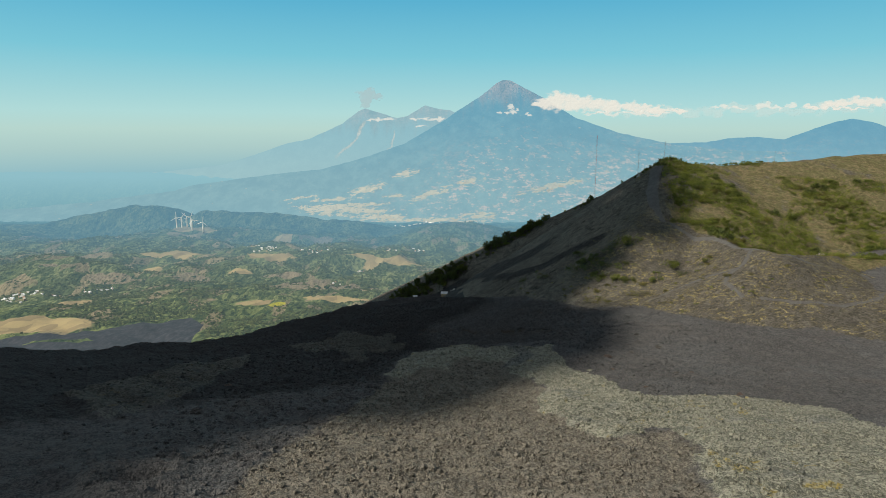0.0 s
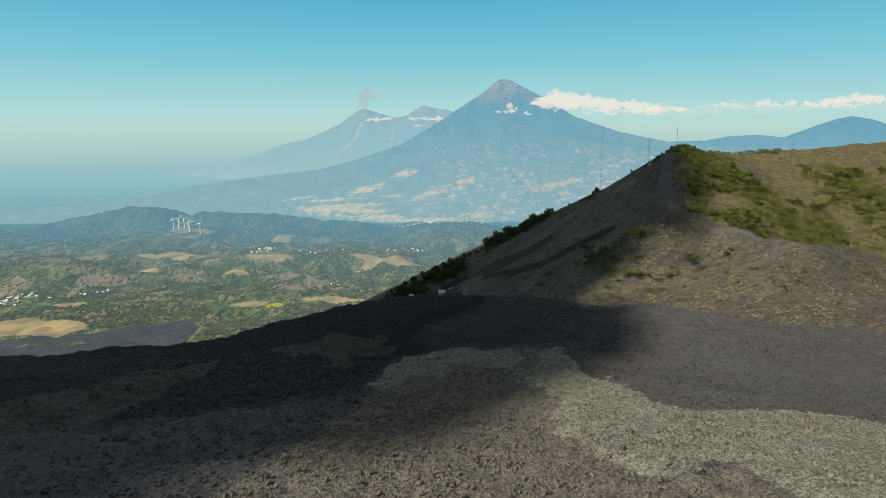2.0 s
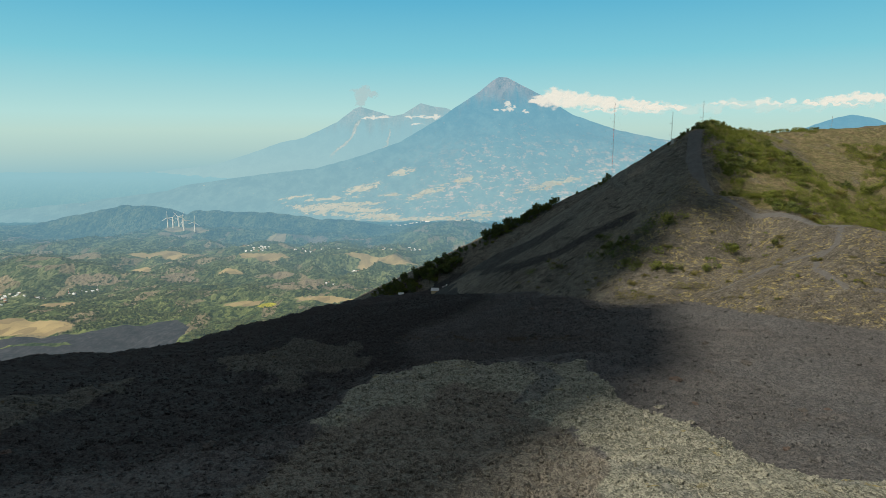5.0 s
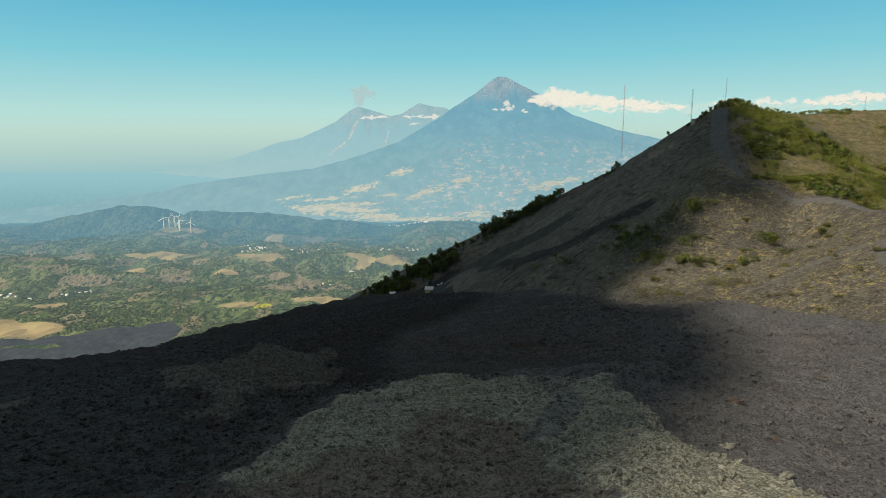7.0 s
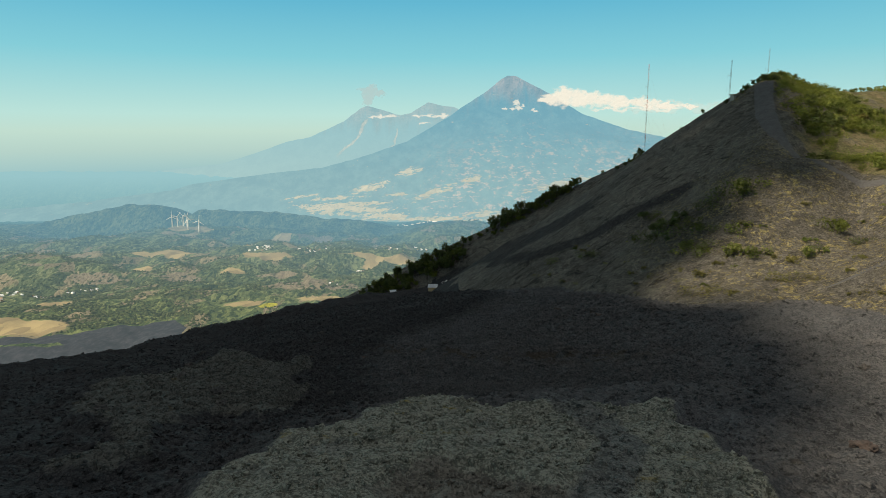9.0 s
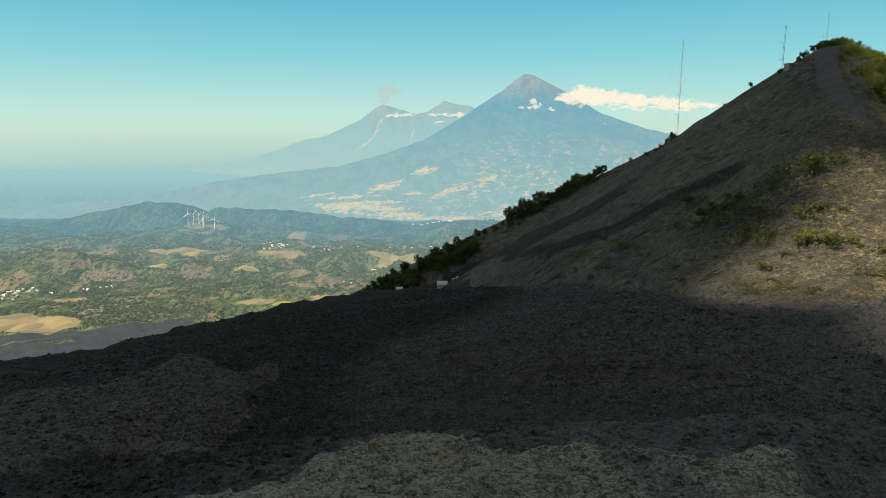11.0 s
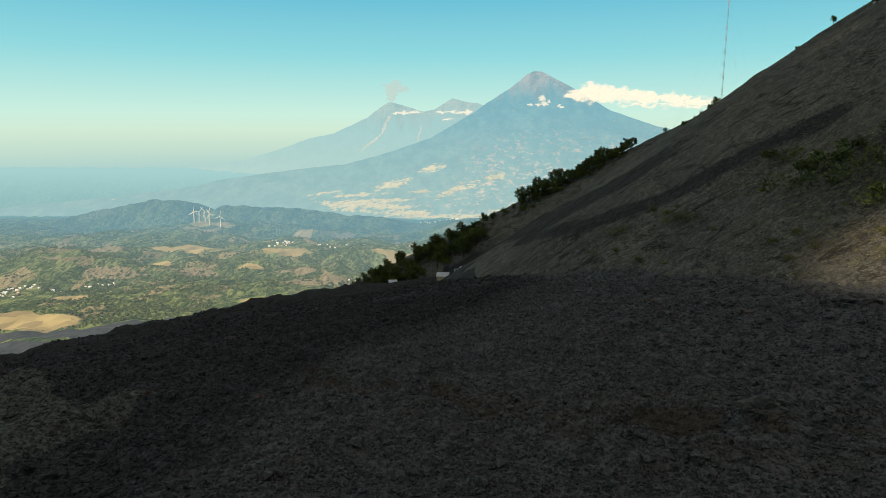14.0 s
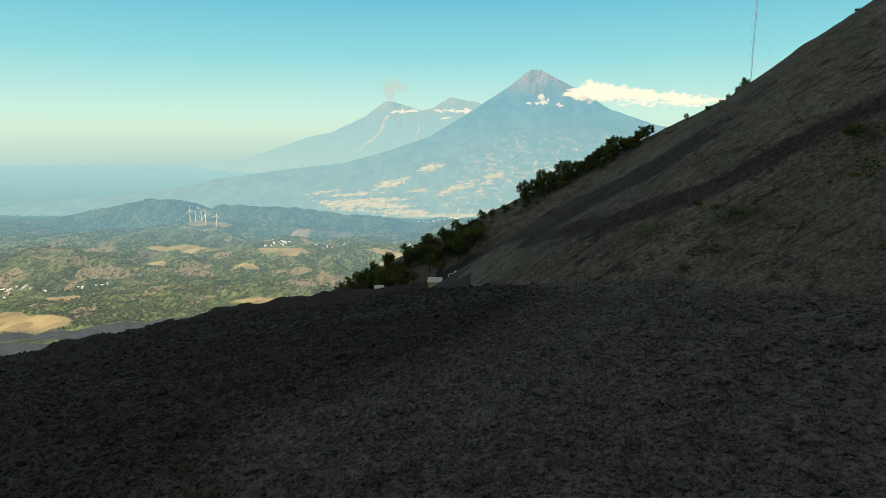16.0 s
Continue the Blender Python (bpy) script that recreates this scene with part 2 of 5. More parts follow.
def lava_material():
    m, n = material("lava_field")
    p = n.position()
    wob = n.math("MULTIPLY", n.math("SUBTRACT", n.noise(p, 0.26, 7, 0.66), 0.5), 5.5)
    pale = n.span(n.math("ADD", n.attr("pale"), wob), -0.30, 0.30)
    q = n.stretch(p, (1.0, 0.8, 1.0))
    broad, fine, grit = n.noise(p, 0.035, 4), n.noise(q, 2.6, 5, 0.75), n.noise(q, 11.0, 3, 0.7)
    jumble = n.mix(0.10, q, n.noise(q, 5.0, 3, 0.6, "Color"), "ADD")
    shades = []
    for size_ in (7.0, 3.0, 1.15):
        cell = n.node("SeparateColor")
        n.plug(cell.inputs[0], n.cells(jumble, size_, "F1", "Color"))
        shades.append(cell.outputs[0])
    red = n.span(n.noise(p, 0.06, 5, 0.65), 0.55, 0.68)
    ash = n.noise(p, 0.16, 5, 0.6)
    speck = n.math("ADD", n.math("MULTIPLY", fine, 0.15), n.math("MULTIPLY", grit, 0.18))
    for shade_, weight in zip(shades, (0.36, 0.26, 0.08)):
        speck = n.math("MULTIPLY_ADD", shade_, weight, speck)
    speck = n.math("ADD", speck, n.math("MULTIPLY", n.math("SUBTRACT", ash, 0.5), 0.14))
    # flow bands that bend round towards the older field
    lay = n.node("CombineXYZ")
    where = n.node("SeparateXYZ")
    n.plug(where.inputs[0], p)
    n.plug(lay.inputs[0], n.math("MULTIPLY", where.outputs[0], 0.10))
    n.plug(lay.inputs[1], n.attr("bent"))
    band = n.noise(lay.outputs[0], 0.30, 6, 0.68)
    speck = n.math("ADD", speck, n.math("MULTIPLY", n.math("SUBTRACT", band, 0.5), 0.36))
    tone = n.span(speck, 0.34, 0.68)
    dark = n.mix(tone, (0.057, 0.057, 0.060), (0.116, 0.114, 0.113))
    dark = n.mix(n.math("MULTIPLY", red, 0.28), dark, n.mix(tone, (0.070, 0.058, 0.053), (0.142, 0.120, 0.108)))
    dark = n.mix(n.math("MULTIPLY", n.span(broad, 0.48, 0.60), 0.5), dark, n.mix(tone, (0.063, 0.066, 0.070), (0.128, 0.132, 0.137)))
    # the older brown-grey lobe inside the pale flow
    old = n.span(n.math("ADD", n.attr("old"), n.math("MULTIPLY", wob, 0.9)), -0.8, 0.8)
    dark = n.mix(n.math("MULTIPLY", old, 0.9), dark, n.mix(tone, (0.098, 0.091, 0.077), (0.210, 0.194, 0.164)))
    # the younger, blacker lobe towards the valley; also darkens cloud-shaded lava beside it
    young_shaded = n.span(n.math("ADD", n.attr("young_shaded"), n.math("MULTIPLY", wob, 1.6)), -5.0, 5.0)
    dark = n.mix(n.math("MULTIPLY", young_shaded, 0.72), dark, n.mix(tone, (0.010, 0.011, 0.0125), (0.031, 0.032, 0.035)))
    # rusty mud in the crack
    rust = n.math("MULTIPLY", n.attr("rift"), n.span(n.noise(p, 0.45, 4, 0.6), 0.47, 0.56))
    dark = n.mix(n.math("MULTIPLY", rust, 0.65), dark, n.mix(grit, (0.048, 0.036, 0.026), (0.090, 0.068, 0.048)))
    light = n.mix(tone, (0.110, 0.113, 0.094), (0.285, 0.285, 0.234))
    light = n.mix(n.math("MULTIPLY", n.span(n.noise(p, 0.12, 5, 0.6), 0.56, 0.7), 0.6), light, n.mix(tone, (0.12, 0.126, 0.120), (0.20, 0.206, 0.196)))
    moss = n.math("MULTIPLY", n.span(n.noise(p, 0.35, 6, 0.7), 0.58, 0.68), n.span(n.noise(p, 0.03, 2), 0.46, 0.56))
    light = n.mix(n.math("MULTIPLY", moss, 0.75), light, (0.30, 0.235, 0.06))
    dull = n.span(n.math("ADD", n.attr("dull"), wob), -0.4, 0.4)
    c = n.mix(n.math("MULTIPLY", dull, 0.26), dark, light)
    c = n.mix(pale, c, light)
    # a band of dark ash blown across the pale flow
    drift = n.span(n.math("ADD", n.attr("drift"), n.math("MULTIPLY", wob, 0.18)), 0.35, 0.75)
    c = n.mix(n.math("MULTIPLY", drift, 0.7), c, n.mix(tone, (0.070, 0.074, 0.076), (0.150, 0.154, 0.154)))
    b = n.bump(n.noise(q, 1.4, 7, 0.7), 0.6, 0.16)
    for size_, strength, deep in ((1.15, 0.5, 0.22), (3.0, 0.85, 0.22), (7.0, 0.9, 0.10), (15.0, 0.7, 0.04)):
        b = n.bump(n.math("SUBTRACT", 1.0, n.cells(jumble, size_, "F1")), strength, deep, b)
    n.end(n.surface(c, 0.93, b, 0.0, 0.12))
    return m


def hill_material():
    m, n = material("ash_slope")
    p = n.position()
    wob = n.noise(p, 0.12, 6, 0.65)
    fine, grit = n.noise(p, 2.2, 8, 0.78), n.noise(p, 9.0, 5, 0.8)
    speck = n.math("ADD", n.math("MULTIPLY", fine, 0.6), n.math("MULTIPLY", grit, 0.4))
    # rills that run down the flank, and slanting slip lines across it
    down = n.noise(n.stretch(n.turn(p, 31.0), (0.14, 0.6, 1.0)), 0.8, 8, 0.72)
    ash = n.mix(n.span(n.noise(p, 0.05, 6, 0.65), 0.36, 0.64), (0.074, 0.071, 0.064), (0.140, 0.129, 0.109))
    ash = n.mix(n.math("MULTIPLY", n.span(down, 0.40, 0.66), 0.45), ash, (0.128, 0.118, 0.100))
    ash = n.mix(n.math("MULTIPLY", n.span(speck, 0.48, 0.60), 0.85), ash, (0.170, 0.157, 0.132))
    ash = n.mix(n.math("MULTIPLY", n.span(speck, 0.49, 0.39), 0.85), ash, (0.026, 0.027, 0.025))
    along = n.turn(p, 31.0)
    slip = n.noise(n.stretch(along, (0.10, 0.35, 1.1)), 0.20, 5, 0.55)
    line = n.span(n.math("ABSOLUTE", n.math("SUBTRACT", slip, 0.5)), 0.016, 0.003)
    ash = n.mix(n.math("MULTIPLY", line, n.math("MULTIPLY", n.span(wob, 0.45, 0.58), 0.8)), ash, (0.026, 0.023, 0.021))
    slip2 = n.noise(n.stretch(n.turn(p, 14.0), (0.16, 0.3, 1.1)), 0.26, 6, 0.6)
    line2 = n.span(n.math("ABSOLUTE", n.math("SUBTRACT", slip2, 0.47)), 0.014, 0.003)
    ash = n.mix(n.math("MULTIPLY", line2, n.math("MULTIPLY", n.span(wob, 0.54, 0.46), 0.75)), ash, (0.028, 0.027, 0.027))
    grass = n.mix(n.span(n.noise(p, 0.3, 7, 0.72), 0.36, 0.62), (0.172, 0.138, 0.082), (0.112, 0.108, 0.052))
    grass = n.mix(n.math("MULTIPLY", n.span(speck, 0.5, 0.66), 0.7), grass, (0.060, 0.070, 0.026))
    grass = n.mix(n.math("MULTIPLY", n.span(speck, 0.46, 0.34), 0.6), grass, (0.30, 0.235, 0.10))
    dry = n.mix(n.span(grit, 0.35, 0.7), (0.175, 0.150, 0.060), (0.42, 0.345, 0.145))
    sand = n.mix(n.span(speck, 0.4, 0.62), (0.026, 0.025, 0.026), (0.060, 0.057, 0.056))
    path = n.mix(n.span(grit, 0.3, 0.7), (0.098, 0.097, 0.099), (0.140, 0.137, 0.136))
    g = n.span(n.math("ADD", n.attr("grass"), n.math("MULTIPLY", n.math("SUBTRACT", wob, 0.5), 0.9)), 0.42, 0.60)
    tuft = n.math("MULTIPLY", n.span(n.noise(n.stretch(p, (0.8, 0.8, 1.2)), 1.0, 8, 0.78), 0.52, 0.58), n.math("MULTIPLY", n.attr("dry"), n.span(wob, 0.42, 0.56)))
    s = n.span(n.math("ADD", n.attr("sand"), n.math("MULTIPLY", n.math("SUBTRACT", down, 0.5), 1.5)), 0.22, 0.72)
    t = n.span(n.math("ADD", n.attr("trail"), n.math("MULTIPLY", n.math("SUBTRACT", n.noise(p, 0.6, 4), 0.5), 0.5)), 0.40, 0.62)
    herb = n.math("MULTIPLY", n.span(n.noise(n.stretch(p, (0.8, 0.8, 1.2)), 0.32, 8, 0.74), 0.45, 0.56), n.attr("dry"))
    ash = n.mix(n.math("MULTIPLY", herb, 0.5), ash, n.mix(n.span(speck, 0.42, 0.6), (0.040, 0.040, 0.026), (0.120, 0.108, 0.066)))
    ash = n.mix(n.math("MULTIPLY", n.attr("dry"), 0.6), ash, n.mix(n.span(speck, 0.42, 0.58), (0.056, 0.052, 0.047), (0.132, 0.121, 0.104)))
    c = n.mix(n.math("MULTIPLY", tuft, 0.85), ash, dry)
    c = n.mix(n.math("MULTIPLY", s, 0.92), c, sand)
    c = n.mix(g, c, grass)
    c = n.mix(t, c, path)
    # stones and clods of different shades
    stone, clod = n.node("SeparateColor"), n.node("SeparateColor")
    n.plug(stone.inputs[0], n.cells(p, 3.4, "F1", "Color"))
    n.plug(clod.inputs[0], n.cells(n.stretch(along, (0.6, 1.0, 1.0)), 1.1, "F1", "Color"))
    shade = n.math("MULTIPLY", n.span(stone.outputs[0], 0.0, 1.0, 0.70, 1.36), n.span(clod.outputs[1], 0.0, 1.0, 0.78, 1.22))
    c = n.mix(n.span(t, 0.0, 1.0, 1.0, 0.4), c, n.mix(1.0, c, shade, "MULTIPLY"))
    b = n.bump(n.noise(p, 1.2, 9, 0.75), 0.9, 0.55)
    b = n.bump(n.math("SUBTRACT", 1.0, n.cells(p, 3.4, "F1")), 0.9, 0.20, b)
    b = n.bump(down, 0.6, 0.5, b)
    n.end(n.surface(c, 0.95, n.bump(grit, 0.5, 0.06, b), 0.0, 0.1))
    return m


def valley_material():
    m, n = material("wooded_valley")
    p = n.position()
    q = n.stretch(p, (1, 0.42, 0))
    big, mid, tex = n.noise(q, 0.0052, 6, 0.62), n.noise(q, 0.014, 6, 0.68), n.noise(q, 0.085, 6, 0.75)
    where = n.node("SeparateXYZ")
    n.plug(where.inputs[0], p)
    far_y = where.outputs[1]
    # single crowns and clumps of trees, each with a shade of its own
    crown, clump = n.node("SeparateColor"), n.node("SeparateColor")
    n.plug(crown.inputs[0], n.cells(n.stretch(p, (1, 0.5, 0)), 0.115, "F1", "Color"))
    n.plug(clump.inputs[0], n.cells(n.stretch(n.mix(0.02, p, n.math("MULTIPLY", mid, 900.0), "ADD"), (1, 0.5, 0)), 0.036, "F1", "Color"))
    leafy = n.math("ADD", n.math("MULTIPLY", crown.outputs[0], 0.55), n.math("ADD", n.math("MULTIPLY", clump.outputs[0], 0.22), n.math("MULTIPLY", tex, 0.30)))
    wood = n.mix(n.span(leafy, 0.25, 0.85), (0.016, 0.032, 0.016), (0.084, 0.115, 0.042))
    scrub = n.mix(n.span(leafy, 0.25, 0.85), (0.048, 0.072, 0.026), (0.215, 0.240, 0.105))
    scrub = n.mix(n.math("MULTIPLY", n.span(far_y, 1800.0, 1450.0), 0.55), scrub, n.mix(n.span(leafy, 0.25, 0.85), (0.050, 0.075, 0.020), (0.190, 0.225, 0.062)))
    dense = n.span(n.math("ADD", n.noise(q, 0.0085, 7, 0.62), n.math("MULTIPLY", n.math("SUBTRACT", tex, 0.5), 0.10)), 0.485, 0.525)
    c = n.mix(n.math("MULTIPLY", dense, 0.7), scrub, wood)
    # ploughed and dry parcels among the woods
    parcel = n.node("SeparateColor")
    n.plug(parcel.inputs[0], n.cells(n.mix(0.02, n.stretch(p, (1, 0.45, 0)), n.math("MULTIPLY", mid, 1500.0), "ADD"), 0.024, "F1", "Color"))
    field = n.mix(parcel.outputs[1], (0.36, 0.29, 0.175), (0.20, 0.165, 0.10))
    field = n.mix(n.math("MULTIPLY", n.span(tex, 0.40, 0.62), 0.5), field, (0.13, 0.115, 0.06))
    open_land = n.math("MULTIPLY", n.span(parcel.outputs[0], 0.70, 0.72), n.span(big, 0.47, 0.53))
    c = n.mix(n.math("MULTIPLY", open_land, n.span(far_y, 3500.0, 3250.0)), c, field)
    # bare brown slopes dotted with bushes
    bare = n.span(n.math("ADD", n.attr("bare"), n.math("MULTIPLY", n.math("SUBTRACT", mid, 0.5), 1.2)), 0.50, 0.60)
    c = n.mix(n.math("MULTIPLY", bare, n.span(leafy, 0.28, 0.42)), c, n.mix(n.span(tex, 0.35, 0.65), (0.21, 0.165, 0.11), (0.30, 0.245, 0.165)))
    worked = n.span(n.math("ADD", n.attr("field"), n.math("MULTIPLY", n.math("SUBTRACT", mid, 0.5), 1.5)), 0.47, 0.55)
    c = n.mix(worked, c, n.mix(n.span(n.math("ADD", n.math("MULTIPLY", tex, 0.6), n.math("MULTIPLY", clump.outputs[1], 0.4)), 0.3, 0.7), (0.40, 0.31, 0.155), (0.27, 0.205, 0.11)))
    c = n.mix(n.span(n.attr("meadow"), 0.4, 0.6), c, n.mix(tex, (0.36, 0.34, 0.02), (0.50, 0.46, 0.05)))
    c = n.mix(n.span(n.math("ADD", n.attr("flow"), n.math("MULTIPLY", n.math("SUBTRACT", n.noise(q, 0.03, 6, 0.65), 0.5), 0.6)), 0.46, 0.54), c, n.mix(n.span(tex, 0.4, 0.7), (0.028, 0.027, 0.036), (0.066, 0.063, 0.076)))
    treed = n.math("MULTIPLY", n.span(n.attr("field"), 0.5, 0.3), n.span(n.attr("flow"), 0.5, 0.3))
    b = n.bump(n.math("SUBTRACT", 1.0, n.cells(n.stretch(p, (1, 0.6, 1)), 0.11, "F1")), n.math("MULTIPLY", treed, 0.9), 6.0, n.bump(tex, n.math("MULTIPLY_ADD", treed, 0.75, 0.15), 10.0))
    ground = n.surface(c, 0.95, b, 0.0, 0.05)
    # haze put into the material: a bluish glow that thickens with distance ahead
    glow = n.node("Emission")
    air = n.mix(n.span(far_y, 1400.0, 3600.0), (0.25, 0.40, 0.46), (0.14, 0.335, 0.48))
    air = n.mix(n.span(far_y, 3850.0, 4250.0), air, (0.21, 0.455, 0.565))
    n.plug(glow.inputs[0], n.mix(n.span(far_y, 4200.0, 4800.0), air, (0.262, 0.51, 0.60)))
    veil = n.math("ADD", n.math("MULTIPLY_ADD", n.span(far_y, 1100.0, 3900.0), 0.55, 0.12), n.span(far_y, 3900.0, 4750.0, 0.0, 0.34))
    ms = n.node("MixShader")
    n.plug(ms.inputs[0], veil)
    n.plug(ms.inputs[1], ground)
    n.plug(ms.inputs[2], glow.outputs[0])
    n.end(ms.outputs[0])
    return m


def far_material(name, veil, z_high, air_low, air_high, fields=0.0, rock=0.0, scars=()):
    """A far mountainside; the haze in front is put into it as glow."""
    m, n = material(name)
    p = n.local()
    q = n.stretch(p, (1, 0.5, 1.3))
    tex, big = n.noise(q, 0.010, 9, 0.70), n.noise(q, 0.0034, 4, 0.6)
    c = n.mix(n.span(tex, 0.38, 0.64), (0.004, 0.020, 0.026), (0.080, 0.115, 0.100))
    z = n.node("SeparateXYZ")
    n.plug(z.inputs[0], p)
    # how far the haze glow is held back over fields, rock and ravines
    thin = 0.0
    if fields:
        patch = n.noise(n.stretch(p, (0.8, 0.8, 1.8)), 0.026, 9, 0.76)
        low = n.span(n.math("ADD", z.outputs[2], n.math("MULTIPLY", n.math("SUBTRACT", big, 0.5), 700.0)), 170.0, -160.0)
        low = n.math("MULTIPLY", low, n.span(n.math("ADD", z.outputs[0], n.math("MULTIPLY", z.outputs[2], -1.0)), -300.0, 500.0))
        one = n.math("MULTIPLY", n.math("MULTIPLY", n.span(n.math("ADD", patch, n.math("MULTIPLY", n.math("SUBTRACT", big, 0.5), 0.25)), 0.50, 0.62), low), fields)
        c = n.mix(one, c, (0.62, 0.46, 0.42))
        ragged = n.noise(n.stretch(n.turn(p, 8.0), (0.6, 0.5, 2.4)), 0.030, 9, 0.74)
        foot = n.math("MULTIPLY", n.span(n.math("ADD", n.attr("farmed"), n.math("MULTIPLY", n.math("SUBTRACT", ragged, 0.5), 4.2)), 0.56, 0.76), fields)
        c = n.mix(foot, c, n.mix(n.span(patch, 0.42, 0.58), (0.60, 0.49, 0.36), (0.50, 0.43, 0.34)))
        thin = n.math("ADD", n.math("MULTIPLY", one, 0.22), n.math("MULTIPLY", foot, 0.26))
    if rock:
        streak = n.noise(n.stretch(p, (1.0, 0.3, 0.16)), 0.020, 7, 0.62)
        bare = n.math("MULTIPLY", n.span(n.math("ADD", z.outputs[2], n.math("MULTIPLY", n.math("SUBTRACT", streak, 0.5), 420.0)), z_high - 230.0, z_high - 30.0), rock)
        c = n.mix(bare, c, n.mix(n.span(streak, 0.42, 0.6), (0.50, 0.33, 0.29), (0.30, 0.22, 0.21)))
        thin = n.math("ADD", thin, n.math("MULTIPLY", bare, 0.16))
    if scars:
        # ash-filled ravines that wind down from the smoking crater
        zz = z.outputs[2]
        wave = n.math("MULTIPLY", n.math("SUBTRACT", n.noise(p, 0.016, 4), 0.5), 60.0)
        for x0, z0, x1, z1, x2, z2, w in scars:
            mid_x = n.math("ADD", n.span(zz, z0, z1, x0, x1), n.span(zz, z1, z2, 0.0, x2 - x1))
            off = n.math("ABSOLUTE", n.math("SUBTRACT", n.math("ADD", z.outputs[0], wave), mid_x))
            scar = n.math("MULTIPLY", n.span(off, w, 0.3 * w), n.math("MULTIPLY", n.span(zz, z0 + 20.0, z0 - 20.0), n.span(zz, z2 - 40.0, z2 + 60.0)))
            c = n.mix(scar, c, (0.62, 0.48, 0.40))
            thin = n.math("ADD", thin, n.math("MULTIPLY", scar, 0.20))
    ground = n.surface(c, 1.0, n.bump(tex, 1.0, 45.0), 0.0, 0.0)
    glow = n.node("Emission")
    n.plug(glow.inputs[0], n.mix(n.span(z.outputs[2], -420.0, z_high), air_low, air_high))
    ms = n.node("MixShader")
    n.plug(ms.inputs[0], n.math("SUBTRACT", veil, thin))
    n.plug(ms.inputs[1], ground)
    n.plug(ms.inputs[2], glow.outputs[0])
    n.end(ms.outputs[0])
    return m


def cloud_material(name, colour, cover, glow):
    """Vapour that thins out towards its rim (the mesh carries how dense it is), its daylight put in as glow."""
    m, n = material(name)
    p = n.local()
    white = n.node("BsdfDiffuse")
    n.plug(white.inputs[0], tuple(0.07 * v for v in colour))
    light = n.node("Emission")
    n.plug(light.inputs[0], colour)
    light.inputs[1].default_value = glow
    add = n.node("AddShader")
    n.plug(add.inputs[0], white.outputs[0])
    n.plug(add.inputs[1], light.outputs[0])
    clear = n.node("BsdfTransparent")
    dense = n.math("ADD", n.attr("dense"), n.math("MULTIPLY", n.math("SUBTRACT", n.noise(p, 0.022, 6, 0.60), 0.5), 0.55))
    ms = n.node("MixShader")
    n.plug(ms.inputs[0], n.math("MULTIPLY", n.math("MULTIPLY", n.span(dense, 0.0, 1.05), cover), n.span(n.attr("dense"), 0.0, 0.5)))
    n.plug(ms.inputs[1], clear.outputs[0])
    n.plug(ms.inputs[2], add.outputs[0])
    n.end(ms.outputs[0])
    return m


def leaf_material(name, dark, light, hazy=False):
    m, n = material(name)
    geo_ = n.node("NewGeometry")
    tint = n.mix(geo_.outputs["Random Per Island"], dark, light)
    own = n.node("ObjectInfo")
    tint = n.mix(n.math("MULTIPLY", own.outputs["Random"], 0.45), tint, tuple(0.5 * (a + b) * s for a, b, s in zip(dark, light, (1.5, 1.15, 0.8))))
    spot = n.span(n.noise(n.position(), 0.16, 4, 0.6), 0.44, 0.62)
    tint = n.mix(n.math("MULTIPLY", spot, 0.7), tint, tuple(x * s for x, s in zip(dark, (0.85, 0.75, 0.8))))
    s = n.surface(tint, 0.7, None, 0.0, 0.25)
    t = n.node("BsdfTranslucent")
    n.plug(t.inputs[0], n.mix(0.5, tint, (0.10, 0.13, 0.02)))
    ms = n.node("MixShader")
    ms.inputs[0].default_value = 0.25
    n.plug(ms.inputs[1], s)
    n.plug(ms.inputs[2], t.outputs[0])
    last = ms.outputs[0]
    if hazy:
        # haze painted in: a bluish glow over the leaves that grows with distance
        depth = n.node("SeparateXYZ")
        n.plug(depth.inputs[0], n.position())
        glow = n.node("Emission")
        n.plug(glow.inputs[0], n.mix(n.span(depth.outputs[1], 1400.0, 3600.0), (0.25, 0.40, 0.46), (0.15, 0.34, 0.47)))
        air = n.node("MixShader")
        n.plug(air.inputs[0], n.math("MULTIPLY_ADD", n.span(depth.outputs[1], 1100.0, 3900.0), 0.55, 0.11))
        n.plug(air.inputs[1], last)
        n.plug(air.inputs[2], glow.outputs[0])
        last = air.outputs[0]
    n.end(last)
    return m


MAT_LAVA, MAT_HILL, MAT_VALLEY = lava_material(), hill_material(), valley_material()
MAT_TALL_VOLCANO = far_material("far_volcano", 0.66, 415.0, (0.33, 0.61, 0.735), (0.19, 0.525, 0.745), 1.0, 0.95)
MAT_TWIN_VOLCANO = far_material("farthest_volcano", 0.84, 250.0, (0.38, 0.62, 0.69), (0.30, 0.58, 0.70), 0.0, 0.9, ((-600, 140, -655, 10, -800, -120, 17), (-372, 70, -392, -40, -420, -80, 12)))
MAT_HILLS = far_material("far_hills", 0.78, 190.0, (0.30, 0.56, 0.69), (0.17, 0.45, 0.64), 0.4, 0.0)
MAT_CLOUD = cloud_material("cloud_white", (0.85, 0.83, 0.77), 0.92, 0.90)
MAT_WISP = cloud_material("cloud_thin", (0.84, 0.84, 0.79), 0.74, 0.90)
MAT_HAZE = cloud_material("cloud_haze", (0.66, 0.76, 0.74), 0.45, 0.90)
MAT_PLUME = cloud_material("ash_plume", (0.41, 0.54, 0.585), 0.70, 0.92)
MAT_LEAF = leaf_material("leaves_green", (0.055, 0.086, 0.016), (0.185, 0.215, 0.048))
